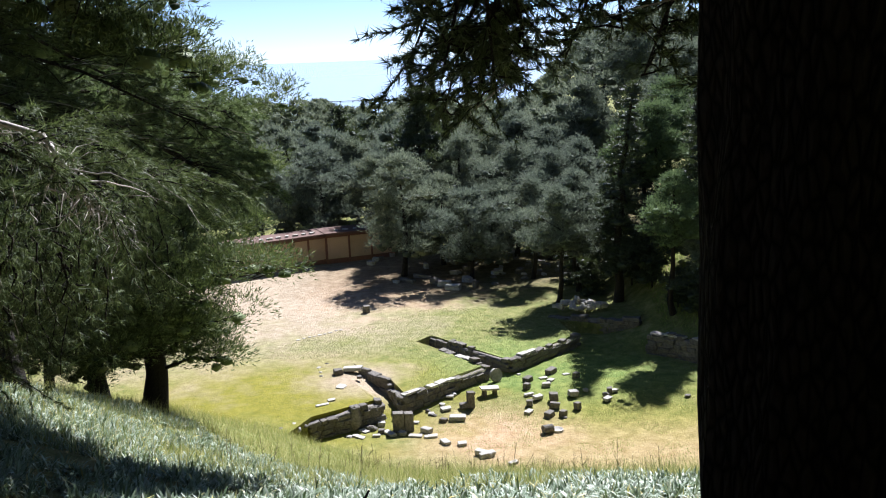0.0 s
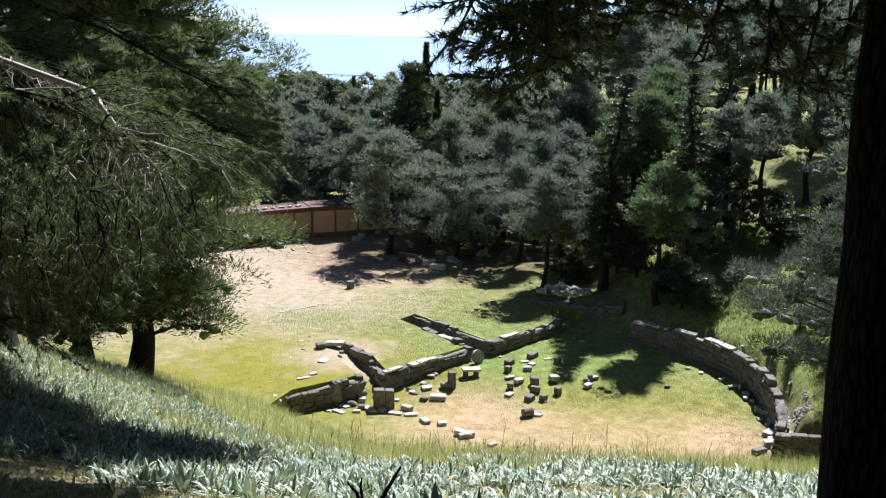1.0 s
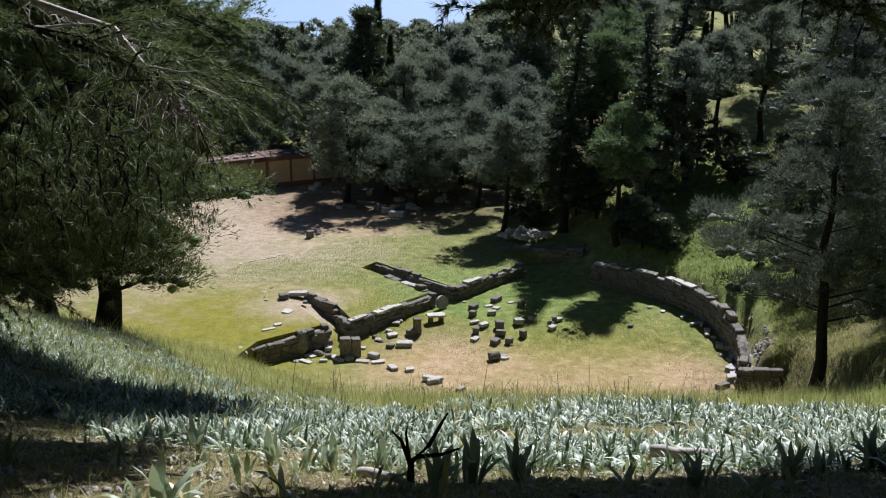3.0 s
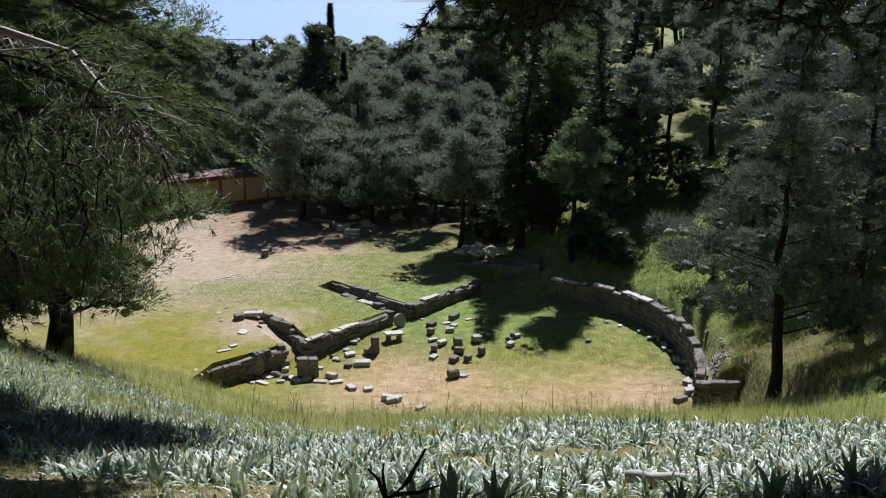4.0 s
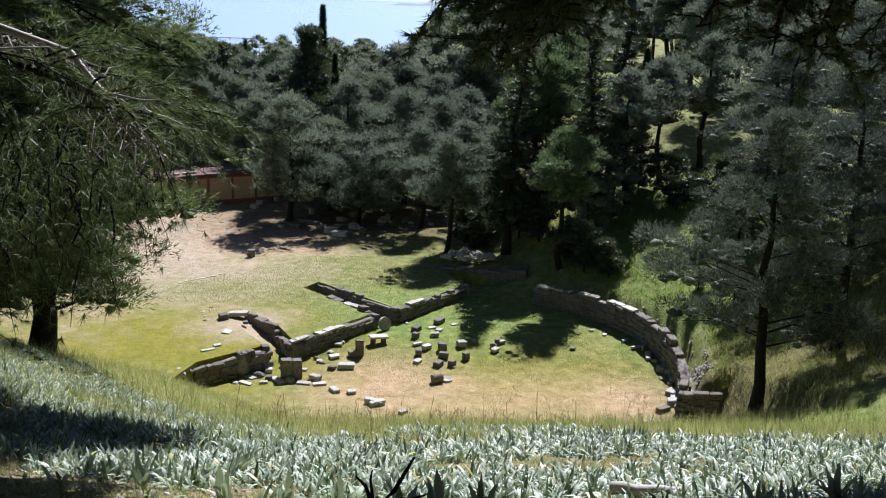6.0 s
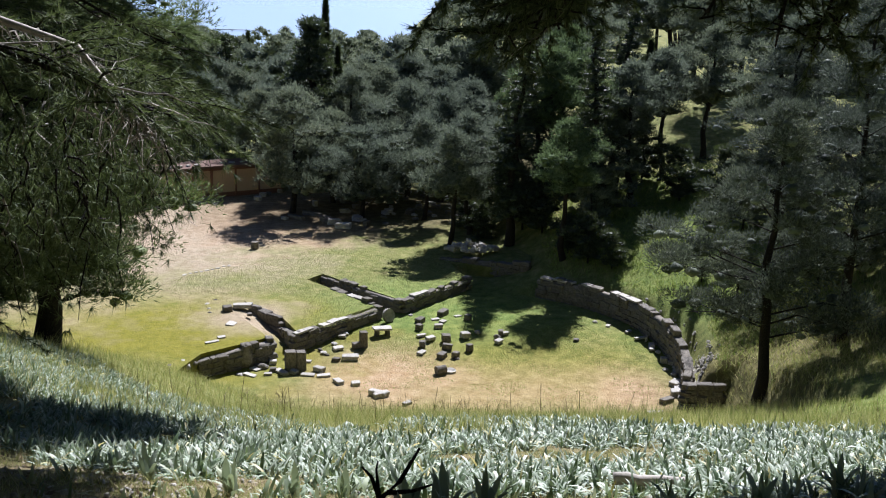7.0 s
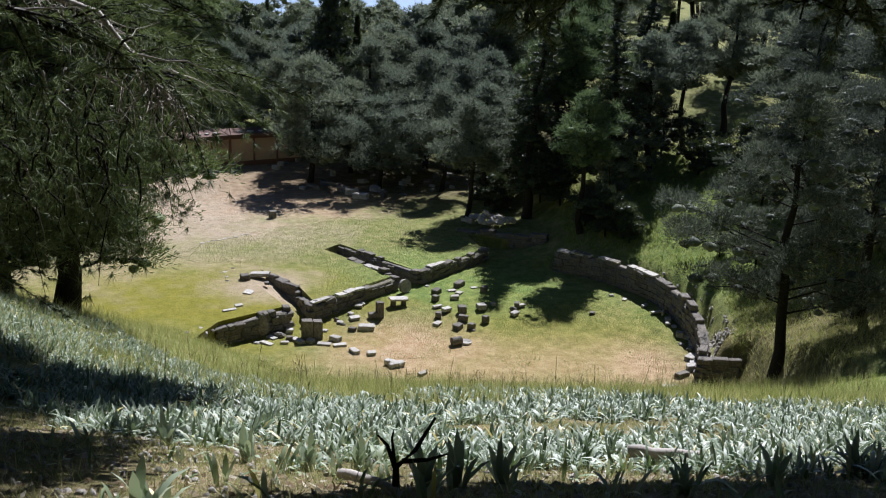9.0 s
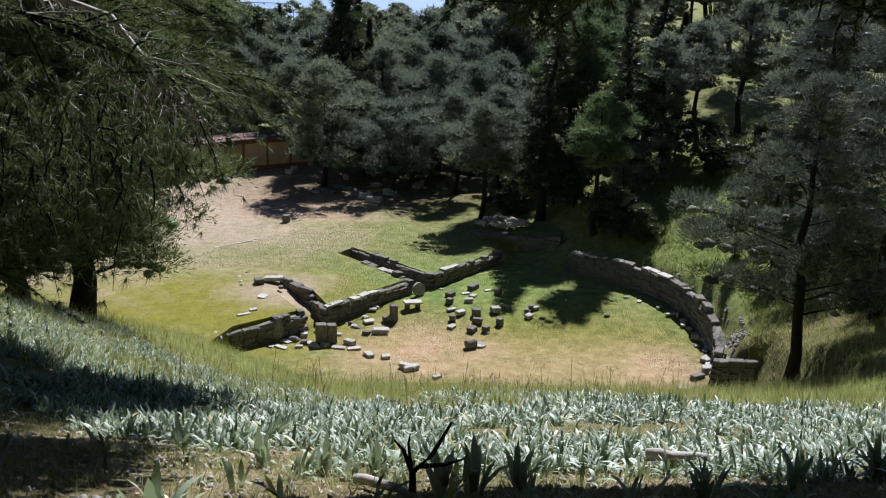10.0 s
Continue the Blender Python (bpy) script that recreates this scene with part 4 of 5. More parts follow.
# woods beyond
FAR = [pine("pine_tree", "grey-green pine in the wood beyond", 170 + k, (10, 12, 11)[k], (3, 4, 2.5)[k], (3.6, 3.4, 3.9)[k], 16, 6, 85, 0.40, 0.12, PINE, (0.65, 1.1), flat=0.95, rise=0.5) for k in range(3)]
stand(FAR[0], -30, 108)
stand(FAR[1], -12, 112)
stand(FAR[2], 8, 112)
rs = np.random.RandomState(21)
placed = [(-30, 108), (-12, 112), (8, 112)]
distant, tries = [], 0
while len(placed) < 290 and tries < 20000:
    tries += 1
    y = 103 + 250 * rs.rand() ** 1.5
    x = y * rs.uniform(-0.42, 0.62)
    gap = 3.4 + 0.012 * y
    if any((x - a) ** 2 + (y - b) ** 2 < gap * gap for a, b in placed) or float(ground_z(x, y)) < -15:
        continue
    placed.append((x, y))
    if y < 150:
        plant_copy(FAR[rs.randint(3)], x, y, rs.uniform(0, 360), rs.uniform(0.88, 1.18))
    else:
        distant.append((x, y))
for k in range(14):
    y = rs.uniform(150, 260)
    x = y * rs.uniform(-0.25, 0.15)
    if k == 0:
        slim = cypress("cypress_tree", "small dark cypress in the far wood", 9, 11.5, 0.8, 1500, 0.5, 0.16)
        stand(slim, x, y)
    else:
        plant_copy(slim, x, y, 0, rs.uniform(0.8, 1.15))


def wood(name, label, spots, seed, puffs, per, ln, wd):
    """A distant wood: simple crowns and trunks of many pines in one mesh."""
    r = np.random.RandomState(seed)
    crowns, trunks = [], []
    for x, y in spots:
        z, h, w = float(ground_z(x, y)), r.uniform(9.5, 13.5), r.uniform(3.2, 4.6)
        trunks.append([(x, y, z - 0.5, 0.22), (x, y, z + h * 0.85, 0.06)])
        for k in range(puffs):
            u = (k + r.rand()) / puffs
            a, q = k * 2.4 + r.rand(), w * math.sin(math.pi * (0.25 + 0.68 * u)) * r.uniform(0.4, 1)
            c = np.array([x + q * math.cos(a), y + q * math.sin(a), z + h * (0.3 + 0.7 * u)])
            pr = r.uniform(0.8, 1.5)
            crowns.append(ico(c, pr * 0.55, r))
            d = r.normal(0, 1, (per, 3))
            d /= np.linalg.norm(d, axis=1)[:, None]
            d[:, 2] = np.abs(d[:, 2]) - 0.25
            crowns.append(needles(r, c + d * pr * r.uniform(0.5, 1, (per, 1)) * (1.1, 1.1, 0.7), d + (0, 0, 0.3), 1, ln, wd, 0.4))
    ob = new(name)
    v, f = tubes(trunks, 5)
    under(new("trunk", mesh_of("trunk", v, f, BARK, True)), ob)
    v, f = joined(crowns)
    under(new("crown", mesh_of("crown", v, f, PINE)), ob)
    for o in (ob, *ob.children):
        o["kind"] = "stuff"
    tagged(ob, label, "wood", kind="stuff")


wood("far_wood", "dense grey-green pine wood on the far hillside", distant, 61, 26, 62, 0.62, 0.24)
# pines out of view beside and behind the camera, added to cut sky fill
rs = np.random.RandomState(77)
done, tries = [], 0
while len(done) < 90 and tries < 5000:
    tries += 1
    x, y = rs.uniform(-60, 60), rs.uniform(-55, 45)
    if y > -7 and (abs(x) < 24 + 0.25 * max(y, 0) or abs(x) > 60):
        continue
    if any((x - a) ** 2 + (y - b) ** 2 < 25 for a, b in done) or (abs(x - 2) < 5 and y > -9):
        continue
    done.append((x, y))
wood("upper_wood", "unseen pine wood beside and behind the camera, added to block sky light", done, 62, 16, 34, 1.1, 0.5)

# pines beside the meadow slope
left_a = pine("pine_tree", "bushy pine with low branches over the slope", 201, 14.5, 1.5, 5.0, 64, 9, 640, 0.17, 0.034, PINE_SHADED, (0.6, 1.0), hang=0.15, radius=0.34, flat=0.9, top=0.75, core=0.25)
stand(left_a, -11.1, 30.4)
plant_copy(left_a, -14.0, 33.0, 130, 0.95)
plant_copy(RIGHT[0], -18.5, 30.0, 220, 1.05)
plant_copy(RIGHT[1], -19.0, 39.0, 300, 0.9)
left_c = pine("pine_tree", "large spreading pine with dark trunk on the slope", 202, 14.0, 5.0, 5.3, 60, 7, 480, 0.17, 0.032, PINE_SHADED, (0.55, 0.95), radius=0.33, hang=0.2, flat=0.9, core=0.45)
stand(left_c, -9.9, 20.3)
plant_copy(RIGHT[0], -16.5, 22.0, 120, 1.1)

# low growth on the shaded slope
BUSH = [pine("bush", "dark bushy young pine on the slope", 230 + k, (3.6, 4.6)[k], 0.3, (1.6, 1.8)[k], 16, 4, 150, 0.22, 0.05, (CYPRESS, PINE)[k], (0.35, 0.6), radius=0.07) for k in range(2)]
for ob in BUSH:
    ob["category"] = "bush"
stand(BUSH[0], 11.4, 66.2, 0, 0.7)
stand(BUSH[1], 13.3, 67.5)
for k, x, y, rz, s in ((0, 12.4, 64.2, 40, 0.9), (1, 14.6, 70.2, 90, 1.1), (0, 13.6, 72.6, 10, 1.1), (1, 16.2, 74.5, 200, 1.2), (0, 10.2, 70.8, 60, 1.2), (1, 9.2, 73.4, 10, 1.0), (0, 18.6, 76.5, 10, 1.2), (0, 5.2, 77.0, 0, 1.1), (1, 6.6, 80.0, 70, 1.2), (0, 8.2, 78.0, 130, 1.3), (1, 8.6, 84.0, 20, 1.2), (0, 6.2, 74.0, 50, 0.8), 
                       (0, 20.4, 72.0, 100, 1.1), (1, 22.5, 63.5, 10, 1.1), (1, 19.6, 55.2, 30, 0.8), (0, 23.2, 53.0, 10, 1.0), (1, 18.4, 58.4, 80, 0.7), (0, 13.8, 63.0, 0, 0.6),
                       (0, 22.0, 66.5, 10, 1.3), (1, 25.2, 60.0, 190, 1.2), (0, 27.0, 47.0, 10, 1.3), (1, 28, 53, 50, 1.3)):
    plant_copy(BUSH[k], x, y, rz, s)


# ---- the pines that the camera stands under ----
def bough_tree(label, seed, trunk, limbs, twigs, mat, droop=0.35, needle=0.10, width=0.004, dead=0, per=11, puffs=(), leaf=(0.24, 0.055), curtain=(), twig=(0.35, 0.95)):
    """A near pine: trunk path, limb ends, and twigs set with tufts of single needles."""
    rs = np.random.RandomState(seed)
    tree = new("pine_tree")
    trunk = np.array(trunk, float)
    tree.matrix_world = pose(*trunk[0, :3])
    o = trunk[0, :3]
    zs = np.linspace(trunk[0, 2], trunk[-1, 2], 26)
    path = np.stack([np.interp(zs, trunk[:, 2], trunk[:, k]) for k in range(4)], 1)
    path[:, :2] += rs.normal(0, 0.012, (26, 2))
    v, f = tubes([path], 28)
    ang = np.arctan2(v[:, 1] - np.repeat(path[:, 1], 28), v[:, 0] - np.repeat(path[:, 0], 28))
    rough = 1 + 0.06 * np.sin(ang * 7 + v[:, 2] * 3) * np.sin(v[:, 2] * 11 + ang * 2) + 0.03 * rs.normal(0, 1, len(v))
    centre = np.repeat(path[:, :3], 28, 0)
    v = centre + (v - centre) * rough[:, None]
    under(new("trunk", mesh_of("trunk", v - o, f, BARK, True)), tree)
    wood, greys, cents, outs = [], [], [], []
    for (sz, end) in limbs:
        end = np.array(end, float)
        root = np.array([np.interp(sz, trunk[:, 2], trunk[:, k]) for k in range(3)])
        span = end - root
        t = np.linspace(0, 1, 9)[:, None]
        side = np.cross(span, (0, 0, 1.0))
        line = root + span * t + np.array([0, 0, 1.0]) * (0.16 * np.linalg.norm(span) * np.sin(np.pi * t)) + side * 0.05 * np.sin(np.pi * 2 * t + rs.rand() * 6) + rs.normal(0, 0.025, (9, 3))
        wood.append(np.concatenate([line, 0.05 * (1 - 0.85 * t)], 1))
        for k in range(twigs):
            u = 0.35 + 0.65 * rs.rand() ** 0.8
            p = np.array([np.interp(u, t[:, 0], line[:, q]) for q in range(3)])
            d = span / np.linalg.norm(span) * 0.7 + rs.normal(0, 0.6, 3)
            d[2] = d[2] * 0.5 + 0.05
            d /= np.linalg.norm(d)
            ln = rs.uniform(*twig)
            s = np.linspace(0, 1, 6)[:, None]
            tw = p + d * ln * s + np.array([0, 0, -1.0]) * droop * ln * s ** 1.8 + rs.normal(0, 0.012, (6, 3))
            grey = rs.rand() < dead
            (greys if grey else wood).append(np.concatenate([tw, 0.008 * (1.1 - s)], 1))
            if grey and rs.rand() < 0.6:
                continue
            m = int(ln * 22)
            ss = np.linspace(0.25, 1, m)
            pts = np.stack([np.interp(ss, s[:, 0], tw[:, q]) for q in range(3)], 1)
            dirs = np.gradient(pts, axis=0)
            dirs /= np.linalg.norm(dirs, axis=1)[:, None] + 1e-9
            cents.append(pts + rs.normal(0, 0.012, pts.shape))
            outs.append(dirs * 0.9)
    for x, y, z, ln in curtain:
        s = np.linspace(0, 1, 7)[:, None]
        tw = np.array([x, y, z]) + s * np.array([rs.normal(0, 0.12), rs.normal(0, 0.12), -ln]) + rs.normal(0, 0.03, (7, 3))
        (greys if rs.rand() < 0.15 else wood).append(np.concatenate([tw, 0.007 * (1.2 - s)], 1))
        ss = np.linspace(0.05, 1, int(ln * 26))
        pts = np.stack([np.interp(ss, s[:, 0], tw[:, q]) for q in range(3)], 1)
        cents.append(pts + rs.normal(0, 0.07, pts.shape))
        outs.append(np.tile((0, 0, -0.55), (len(pts), 1)) + rs.normal(0, 0.25, pts.shape))
    v, f = tubes(wood, 6)
    under(new("branchwork", mesh_of("branchwork", v - o, f, BARK, True)), tree)
    if greys:
        v, f = tubes(greys, 5)
        g = under(new("dead_twig", mesh_of("dead_twig", v - o, f, TWIG, True)), tree)
        tagged(g, "bare silver-grey dead twigs", kind="stuff")
    cents, outs = np.concatenate(cents), np.concatenate(outs)
    pieces = [needles(rs, cents, outs, per, needle, width, 0.55, 0.1)]
    for x, y, z, r, n in puffs:
        d = rs.normal(0, 1, (n, 3))
        d /= np.linalg.norm(d, axis=1)[:, None]
        c = np.array([x, y, z]) + d * r * rs.uniform(0.2, 1, (n, 1)) * (1, 1, 0.6)
        pieces.append(needles(rs, c, d + (0, 0, 0.3), 5, *leaf, 0.5))
    v, f = joined(pieces)
    under(new("crown", mesh_of("crown", v - o, f, mat)), tree)
    return tagged(tree, label, "pine tree")


gz = lambda x, y: float(ground_z(x, y))
near = bough_tree("near pine with drooping shade-toned needles and grey dead twigs", 301,
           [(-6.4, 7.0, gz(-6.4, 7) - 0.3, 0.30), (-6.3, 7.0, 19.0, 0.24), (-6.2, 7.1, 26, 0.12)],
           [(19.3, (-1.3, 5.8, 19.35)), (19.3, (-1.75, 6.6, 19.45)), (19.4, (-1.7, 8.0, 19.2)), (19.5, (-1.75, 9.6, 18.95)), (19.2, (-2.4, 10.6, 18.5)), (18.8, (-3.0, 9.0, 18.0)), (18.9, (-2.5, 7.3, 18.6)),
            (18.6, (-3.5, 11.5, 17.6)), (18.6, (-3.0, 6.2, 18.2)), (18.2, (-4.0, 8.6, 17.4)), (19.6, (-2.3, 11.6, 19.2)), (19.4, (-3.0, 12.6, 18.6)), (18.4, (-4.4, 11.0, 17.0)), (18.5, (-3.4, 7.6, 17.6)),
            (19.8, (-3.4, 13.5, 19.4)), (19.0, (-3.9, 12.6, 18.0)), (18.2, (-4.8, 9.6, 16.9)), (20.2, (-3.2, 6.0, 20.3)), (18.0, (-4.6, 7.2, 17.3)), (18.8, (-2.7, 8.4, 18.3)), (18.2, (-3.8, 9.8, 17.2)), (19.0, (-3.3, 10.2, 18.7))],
           60, PINE_SHADED, 0.35, 0.085, 0.0048, 0.10, 20,
           # unseen clumps above the view, added to shade the slope; gap lets sun in
           [(-9.2 + 1.15 * (k % 8) - 0.25 * ((k // 8) % 2), 12.2 + 1.1 * (k // 8), 22.3 + 0.35 * ((k * 7) % 4), 1.15, 200) for k in range(88)
            if not (k % 8 > 3 and 3 < k // 8 < 7)] +
           # further unseen clumps, added to darken the hanging strands
           [(-2.7 - 1.0 * (k % 7), 9.5 + 0.95 * (k // 7), 22.3 + 0.3 * (k % 3), 1.05, 220) for k in range(21)], (0.36, 0.10),
           [(-1.75 - 2.8 * u_ + 0.12 * math.sin(k * 5), 6.2 + 2.2 * ((k * 0.618) % 1), 19.3 - 0.7 * ((k * 0.377) % 1) - 0.1 * u_, 0.25 + 0.45 * ((k * 0.7548) % 1)) for k in range(420) for u_ in [((k * 0.5698) % 1)]])
grey = [[(-5.9, 6.6, 20.3, 0.05), (-3.6, 5.7, 20.05, 0.035), (-2.4, 5.8, 19.93, 0.026), (-1.7, 6.0, 19.66, 0.02), (-1.4, 5.8, 19.36, 0.012), (-1.2, 5.8, 19.15, 0.005)]]
rs = np.random.RandomState(88)
for k in range(110):
    u = rs.uniform(0.45, 1)
    p = np.array([np.interp(u, np.linspace(0, 1, 6), [q[c] for q in grey[0]]) for c in range(3)])
    d = rs.normal(0, 0.085, 3) * rs.uniform(0.5, 1.7) + (0.03, 0, -0.2 * rs.rand())
    grey.append([(*p, 0.005), *[(*(p + d * q + rs.normal(0, 0.022, 3)), 0.0045 - 0.0025 * q) for q in (0.3, 0.6, 0.9, 1.2)]])
v, f = tubes(grey, 6)
dead = under(new("dead_branch", mesh_of("dead_branch", v - np.array(near.matrix_world.translation), f, TWIG, True)), near)
dead["label"] = "bare silver-grey dead branch"
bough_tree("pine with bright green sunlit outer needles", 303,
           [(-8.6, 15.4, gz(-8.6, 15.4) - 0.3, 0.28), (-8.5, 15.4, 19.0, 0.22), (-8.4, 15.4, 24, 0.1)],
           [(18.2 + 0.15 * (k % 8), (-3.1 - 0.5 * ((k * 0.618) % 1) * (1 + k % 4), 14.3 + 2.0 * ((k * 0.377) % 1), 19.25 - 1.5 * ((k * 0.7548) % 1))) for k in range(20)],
           56, PINE_SUNLIT, 0.25, 0.13, 0.0085, 0.03, 20,
           [(-3.5 - 2.6 * ((k * 0.618) % 1), 13.6 + 2.8 * ((k * 0.377) % 1), 18.9 - 1.2 * ((k * 0.7548) % 1), 0.65, 380) for k in range(16)], (0.13, 0.011), twig=(0.3, 0.7))
OVER = [(0.45, 7.5, 20.0), (0.75, 7.3, 19.85), (0.95, 7.6, 19.75), (1.25, 7.5, 19.85), (0.95, 6.9, 20.1), (0.6, 8.0, 20.05), (1.15, 8.0, 19.85), (1.35, 7.2, 20.1), (0.3, 7.9, 20.3), (1.0, 7.1, 19.95), (1.5, 7.7, 20.1),
        (2.4, 7.6, 19.95), (2.7, 7.4, 19.8), (3.0, 7.6, 19.75), (3.3, 7.9, 19.75), (3.7, 7.5, 19.8), (2.6, 8.0, 20.0), (3.4, 7.0, 20.0), (4.1, 7.9, 19.8), (2.1, 7.2, 20.3), (4.6, 7.8, 19.9), (3.9, 8.6, 19.9)]
bough_tree("pine with shade-toned needles overhanging the slope, seen from below", 302,
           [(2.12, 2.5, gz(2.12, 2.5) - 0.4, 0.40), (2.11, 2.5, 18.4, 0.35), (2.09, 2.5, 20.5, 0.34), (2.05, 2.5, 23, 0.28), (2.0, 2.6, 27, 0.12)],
           [(21.6 + 0.1 * (k % 5), (x, y, z - 0.12)) for k, (x, y, z) in enumerate(OVER)], 54, PINE_SHADED, 0.1, 0.10, 0.009, 0.02, 15,
           [(0.4 + 1.05 * (k % 6) + 0.2 * (k // 6), 5.2 + 1.1 * (k // 6), 21.5 + 0.4 * ((k * 7) % 4), 1.0, 330) for k in range(42) if k < 30 or k % 6 > 0] +
           # unseen clumps over and behind the camera, added to keep skylight off the trunk
           [(-8.5 + 1.5 * (k % 12), -10 + 1.45 * (k // 12), 22.2 + 0.4 * ((k * 5) % 4), 1.35, 200) for k in range(132)], (0.36, 0.10), twig=(0.25, 0.6))


# ---- slope vegetation ----
def leaf_strip(rs, n, base, length, width, tilt, azim):
    """n curved blades; arrays. Returns verts (n, 7, 3) and faces."""
    d = np.stack([np.cos(azim), np.sin(azim)], 1)
    sd = np.stack([-np.sin(azim), np.cos(azim)], 1)
    rows = []
    for k, (u, w) in enumerate(((0, 0.55), (0.4, 1.0), (0.75, 0.8))):
        a = tilt * (0.45 + 0.75 * u)
        r, z = length * u * np.sin(a), length * u * np.cos(a)
        p = np.concatenate([base[:, :2] + d * r[:, None], (base[:, 2] + z)[:, None]], 1)
        off = np.concatenate([sd * (width * w / 2)[:, None], np.zeros((n, 1))], 1)
        rows += [p - off, p + off]
    a = tilt * 1.25
    rows.append(np.concatenate([base[:, :2] + d * (length * np.sin(a))[:, None], (base[:, 2] + length * np.cos(a))[:, None]], 1))
    v = np.stack(rows, 1).reshape(-1, 3)
    o = (np.arange(n) * 7)[:, None]
    quads = np.concatenate([o + np.array([[0, 1, 3, 2]]), o + np.array([[2, 3, 5, 4]])])
    tris = o + np.array([[4, 5, 6]])
    return v, quads, tris


def field(name, label, rs, pts, leaves, length, width, tilt, mat, cat):
    n = len(pts)
    b = np.repeat(pts, leaves, 0) + np.concatenate([rs.normal(0, 0.04, (n * leaves, 2)), np.zeros((n * leaves, 1))], 1)
    size = np.repeat(rs.uniform(0.5, 1.45, n), leaves)
    m = n * leaves
    v, q, t = leaf_strip(rs, m, b, length * size * rs.uniform(0.7, 1.15, m), width * size * rs.uniform(0.7, 1.2, m), np.abs(rs.normal(tilt, 0.3, m)), rs.uniform(0, 6.283, m))
    ob = new(name, mesh_of(name, v, [q, t], mat, True))
    return tagged(ob, label, cat, kind="stuff")


def on_ground(x, y, dz=-0.02):
    return np.stack([x, y, ground_z(x, y) + dz], 1)


rs = np.random.RandomState(41)
x, y = rs.uniform(-15, 13, 60000), 7.0 + 20 * rs.rand(60000) ** 1.1
clump = np.array([noise.noise(Vector((a * 0.55, b * 0.55, 0.3))) + 0.5 * noise.noise(Vector((a * 1.7, b * 1.7, 4))) for a, b in zip(x, y)])
edge = 7.9 + 0.9 * np.sin(x * 0.9) + 2.2 * smooth(-0.5, -2.5, x) - 1.0 * smooth(1, 4, x)
keep = (clump > -0.2) & (y > edge) & (y < 17.5 + 2 * np.sin(x) + 1.5 * np.clip(-x - 1, 0, 9) - 0.25 * np.clip(x, 0, 20)) & (np.abs(x) < 2.2 + 0.52 * y) & (rs.rand(60000) < 0.8)
x, y = x[keep][:12500], y[keep][:12500]
field("leafy_plants", "dense grey-green strap-leaved plants covering the slope", rs, on_ground(x, y), 10, 0.22, 0.025, 0.75, BLADE, "plants")
x, y = rs.uniform(-4, 6, 260), rs.uniform(5.2, 8.8, 260)
k = rs.rand(260) < 0.25
field("seedling_plants", "small scattered strap-leaved plants on bare ground", rs, on_ground(x[k], y[k]), 6, 0.2, 0.03, 0.6, BLADE, "plants")


def blades(name, label, x, y, length, width, mat, lean=0.35, z=None):
    n = len(x)
    base = on_ground(x, y, -0.01)
    if z is not None:
        base[:, 2] = np.maximum(base[:, 2], z)
    d = np.stack([rs.normal(0, lean, n), rs.normal(0, lean, n), np.ones(n)], 1)
    side = np.cross(d, rs.normal(0, 1, (n, 3)))
    side[:, 2] = 0
    side /= np.linalg.norm(side, axis=1)[:, None] + 1e-9
    ln = length * rs.uniform(0.4, 1.3, (n, 1))
    w = width * rs.uniform(0.6, 1.3, (n, 1))
    v = np.stack([base - side * w / 2, base + side * w / 2, base + d * ln], 1).reshape(-1, 3)
    return tagged(new(name, mesh_of(name, v, np.arange(3 * n).reshape(-1, 3), mat)), label, "grass", kind="stuff")


n = 60000
x, y = rs.uniform(-16, 16, n), 15 + 31 * rs.rand(n) ** 1.2
k = (y < 44.8 + 2.5 * smooth(-3, -10, x)) & (np.abs(x) < 3 + 0.5 * y)
blades("tall_grass", "tall dry grass along the foot of the slope", x[k], y[k], 0.42, 0.016, GRASS)
n = 60000
x, y = rs.uniform(-6, 7, n), 3.5 + 9 * rs.rand(n)
tuft = np.array([noise.noise(Vector((a * 1.3, b * 1.3, 2))) for a, b in zip(x, y)])
k = tuft > rs.uniform(-0.5, 0.25, n)
blades("short_grass", "short dry grass and straw on bare earth", x[k], y[k], 0.10, 0.008, GRASS, 0.8)
n = 5200
x, y = rs.uniform(-6, 7, n), 4.2 + 7 * rs.rand(n)
c, a = on_ground(x, y, 0.012), rs.uniform(0, 6.283, n)
d = np.stack([np.cos(a), np.sin(a), rs.normal(0, 0.3, n)], 1) * rs.uniform(0.015, 0.06, (n, 1))
e = np.stack([-np.sin(a), np.cos(a), rs.normal(0, 0.35, n)], 1) * rs.uniform(0.006, 0.018, (n, 1))
v = np.stack([c - d, c - e, c + d, c + e], 1).reshape(-1, 3)
LITTER = leaf_material("dead_leaf_litter", [(0, (0.09, 0.055, 0.03)), (0.5, (0.24, 0.17, 0.10)), (1, (0.52, 0.46, 0.36))], 0.1, 0.9, 0.1)
tagged(new("leaf_litter", mesh_of("leaf_litter", v, np.arange(4 * n).reshape(-1, 4), LITTER)), "dead leaves and bark scraps strewn on bare earth", "leaf litter", kind="stuff")
pieces = []
for k in range(700):
    x_, y_ = rs.uniform(-5, 6), 4.2 + 6.5 * rs.rand()
    rot = np.array(Euler(rs.uniform(-0.4, 0.4, 3) * (1, 1, 8)).to_matrix())
    pieces.append(((box * rs.uniform(0.015, 0.07, 3)) @ rot.T + (x_, y_, float(ground_z(x_, y_)) + 0.008), boxf))
v, f = joined(pieces)
tagged(new("pebbles", mesh_of("pebbles", v, f, MARBLE)), "small pale pebbles on the bare earth", "pebbles", kind="stuff")
n = 26000
x, y = rs.uniform(4, 24, n), rs.uniform(12, 44, n)
k = x > 2.0 + 0.28 * y
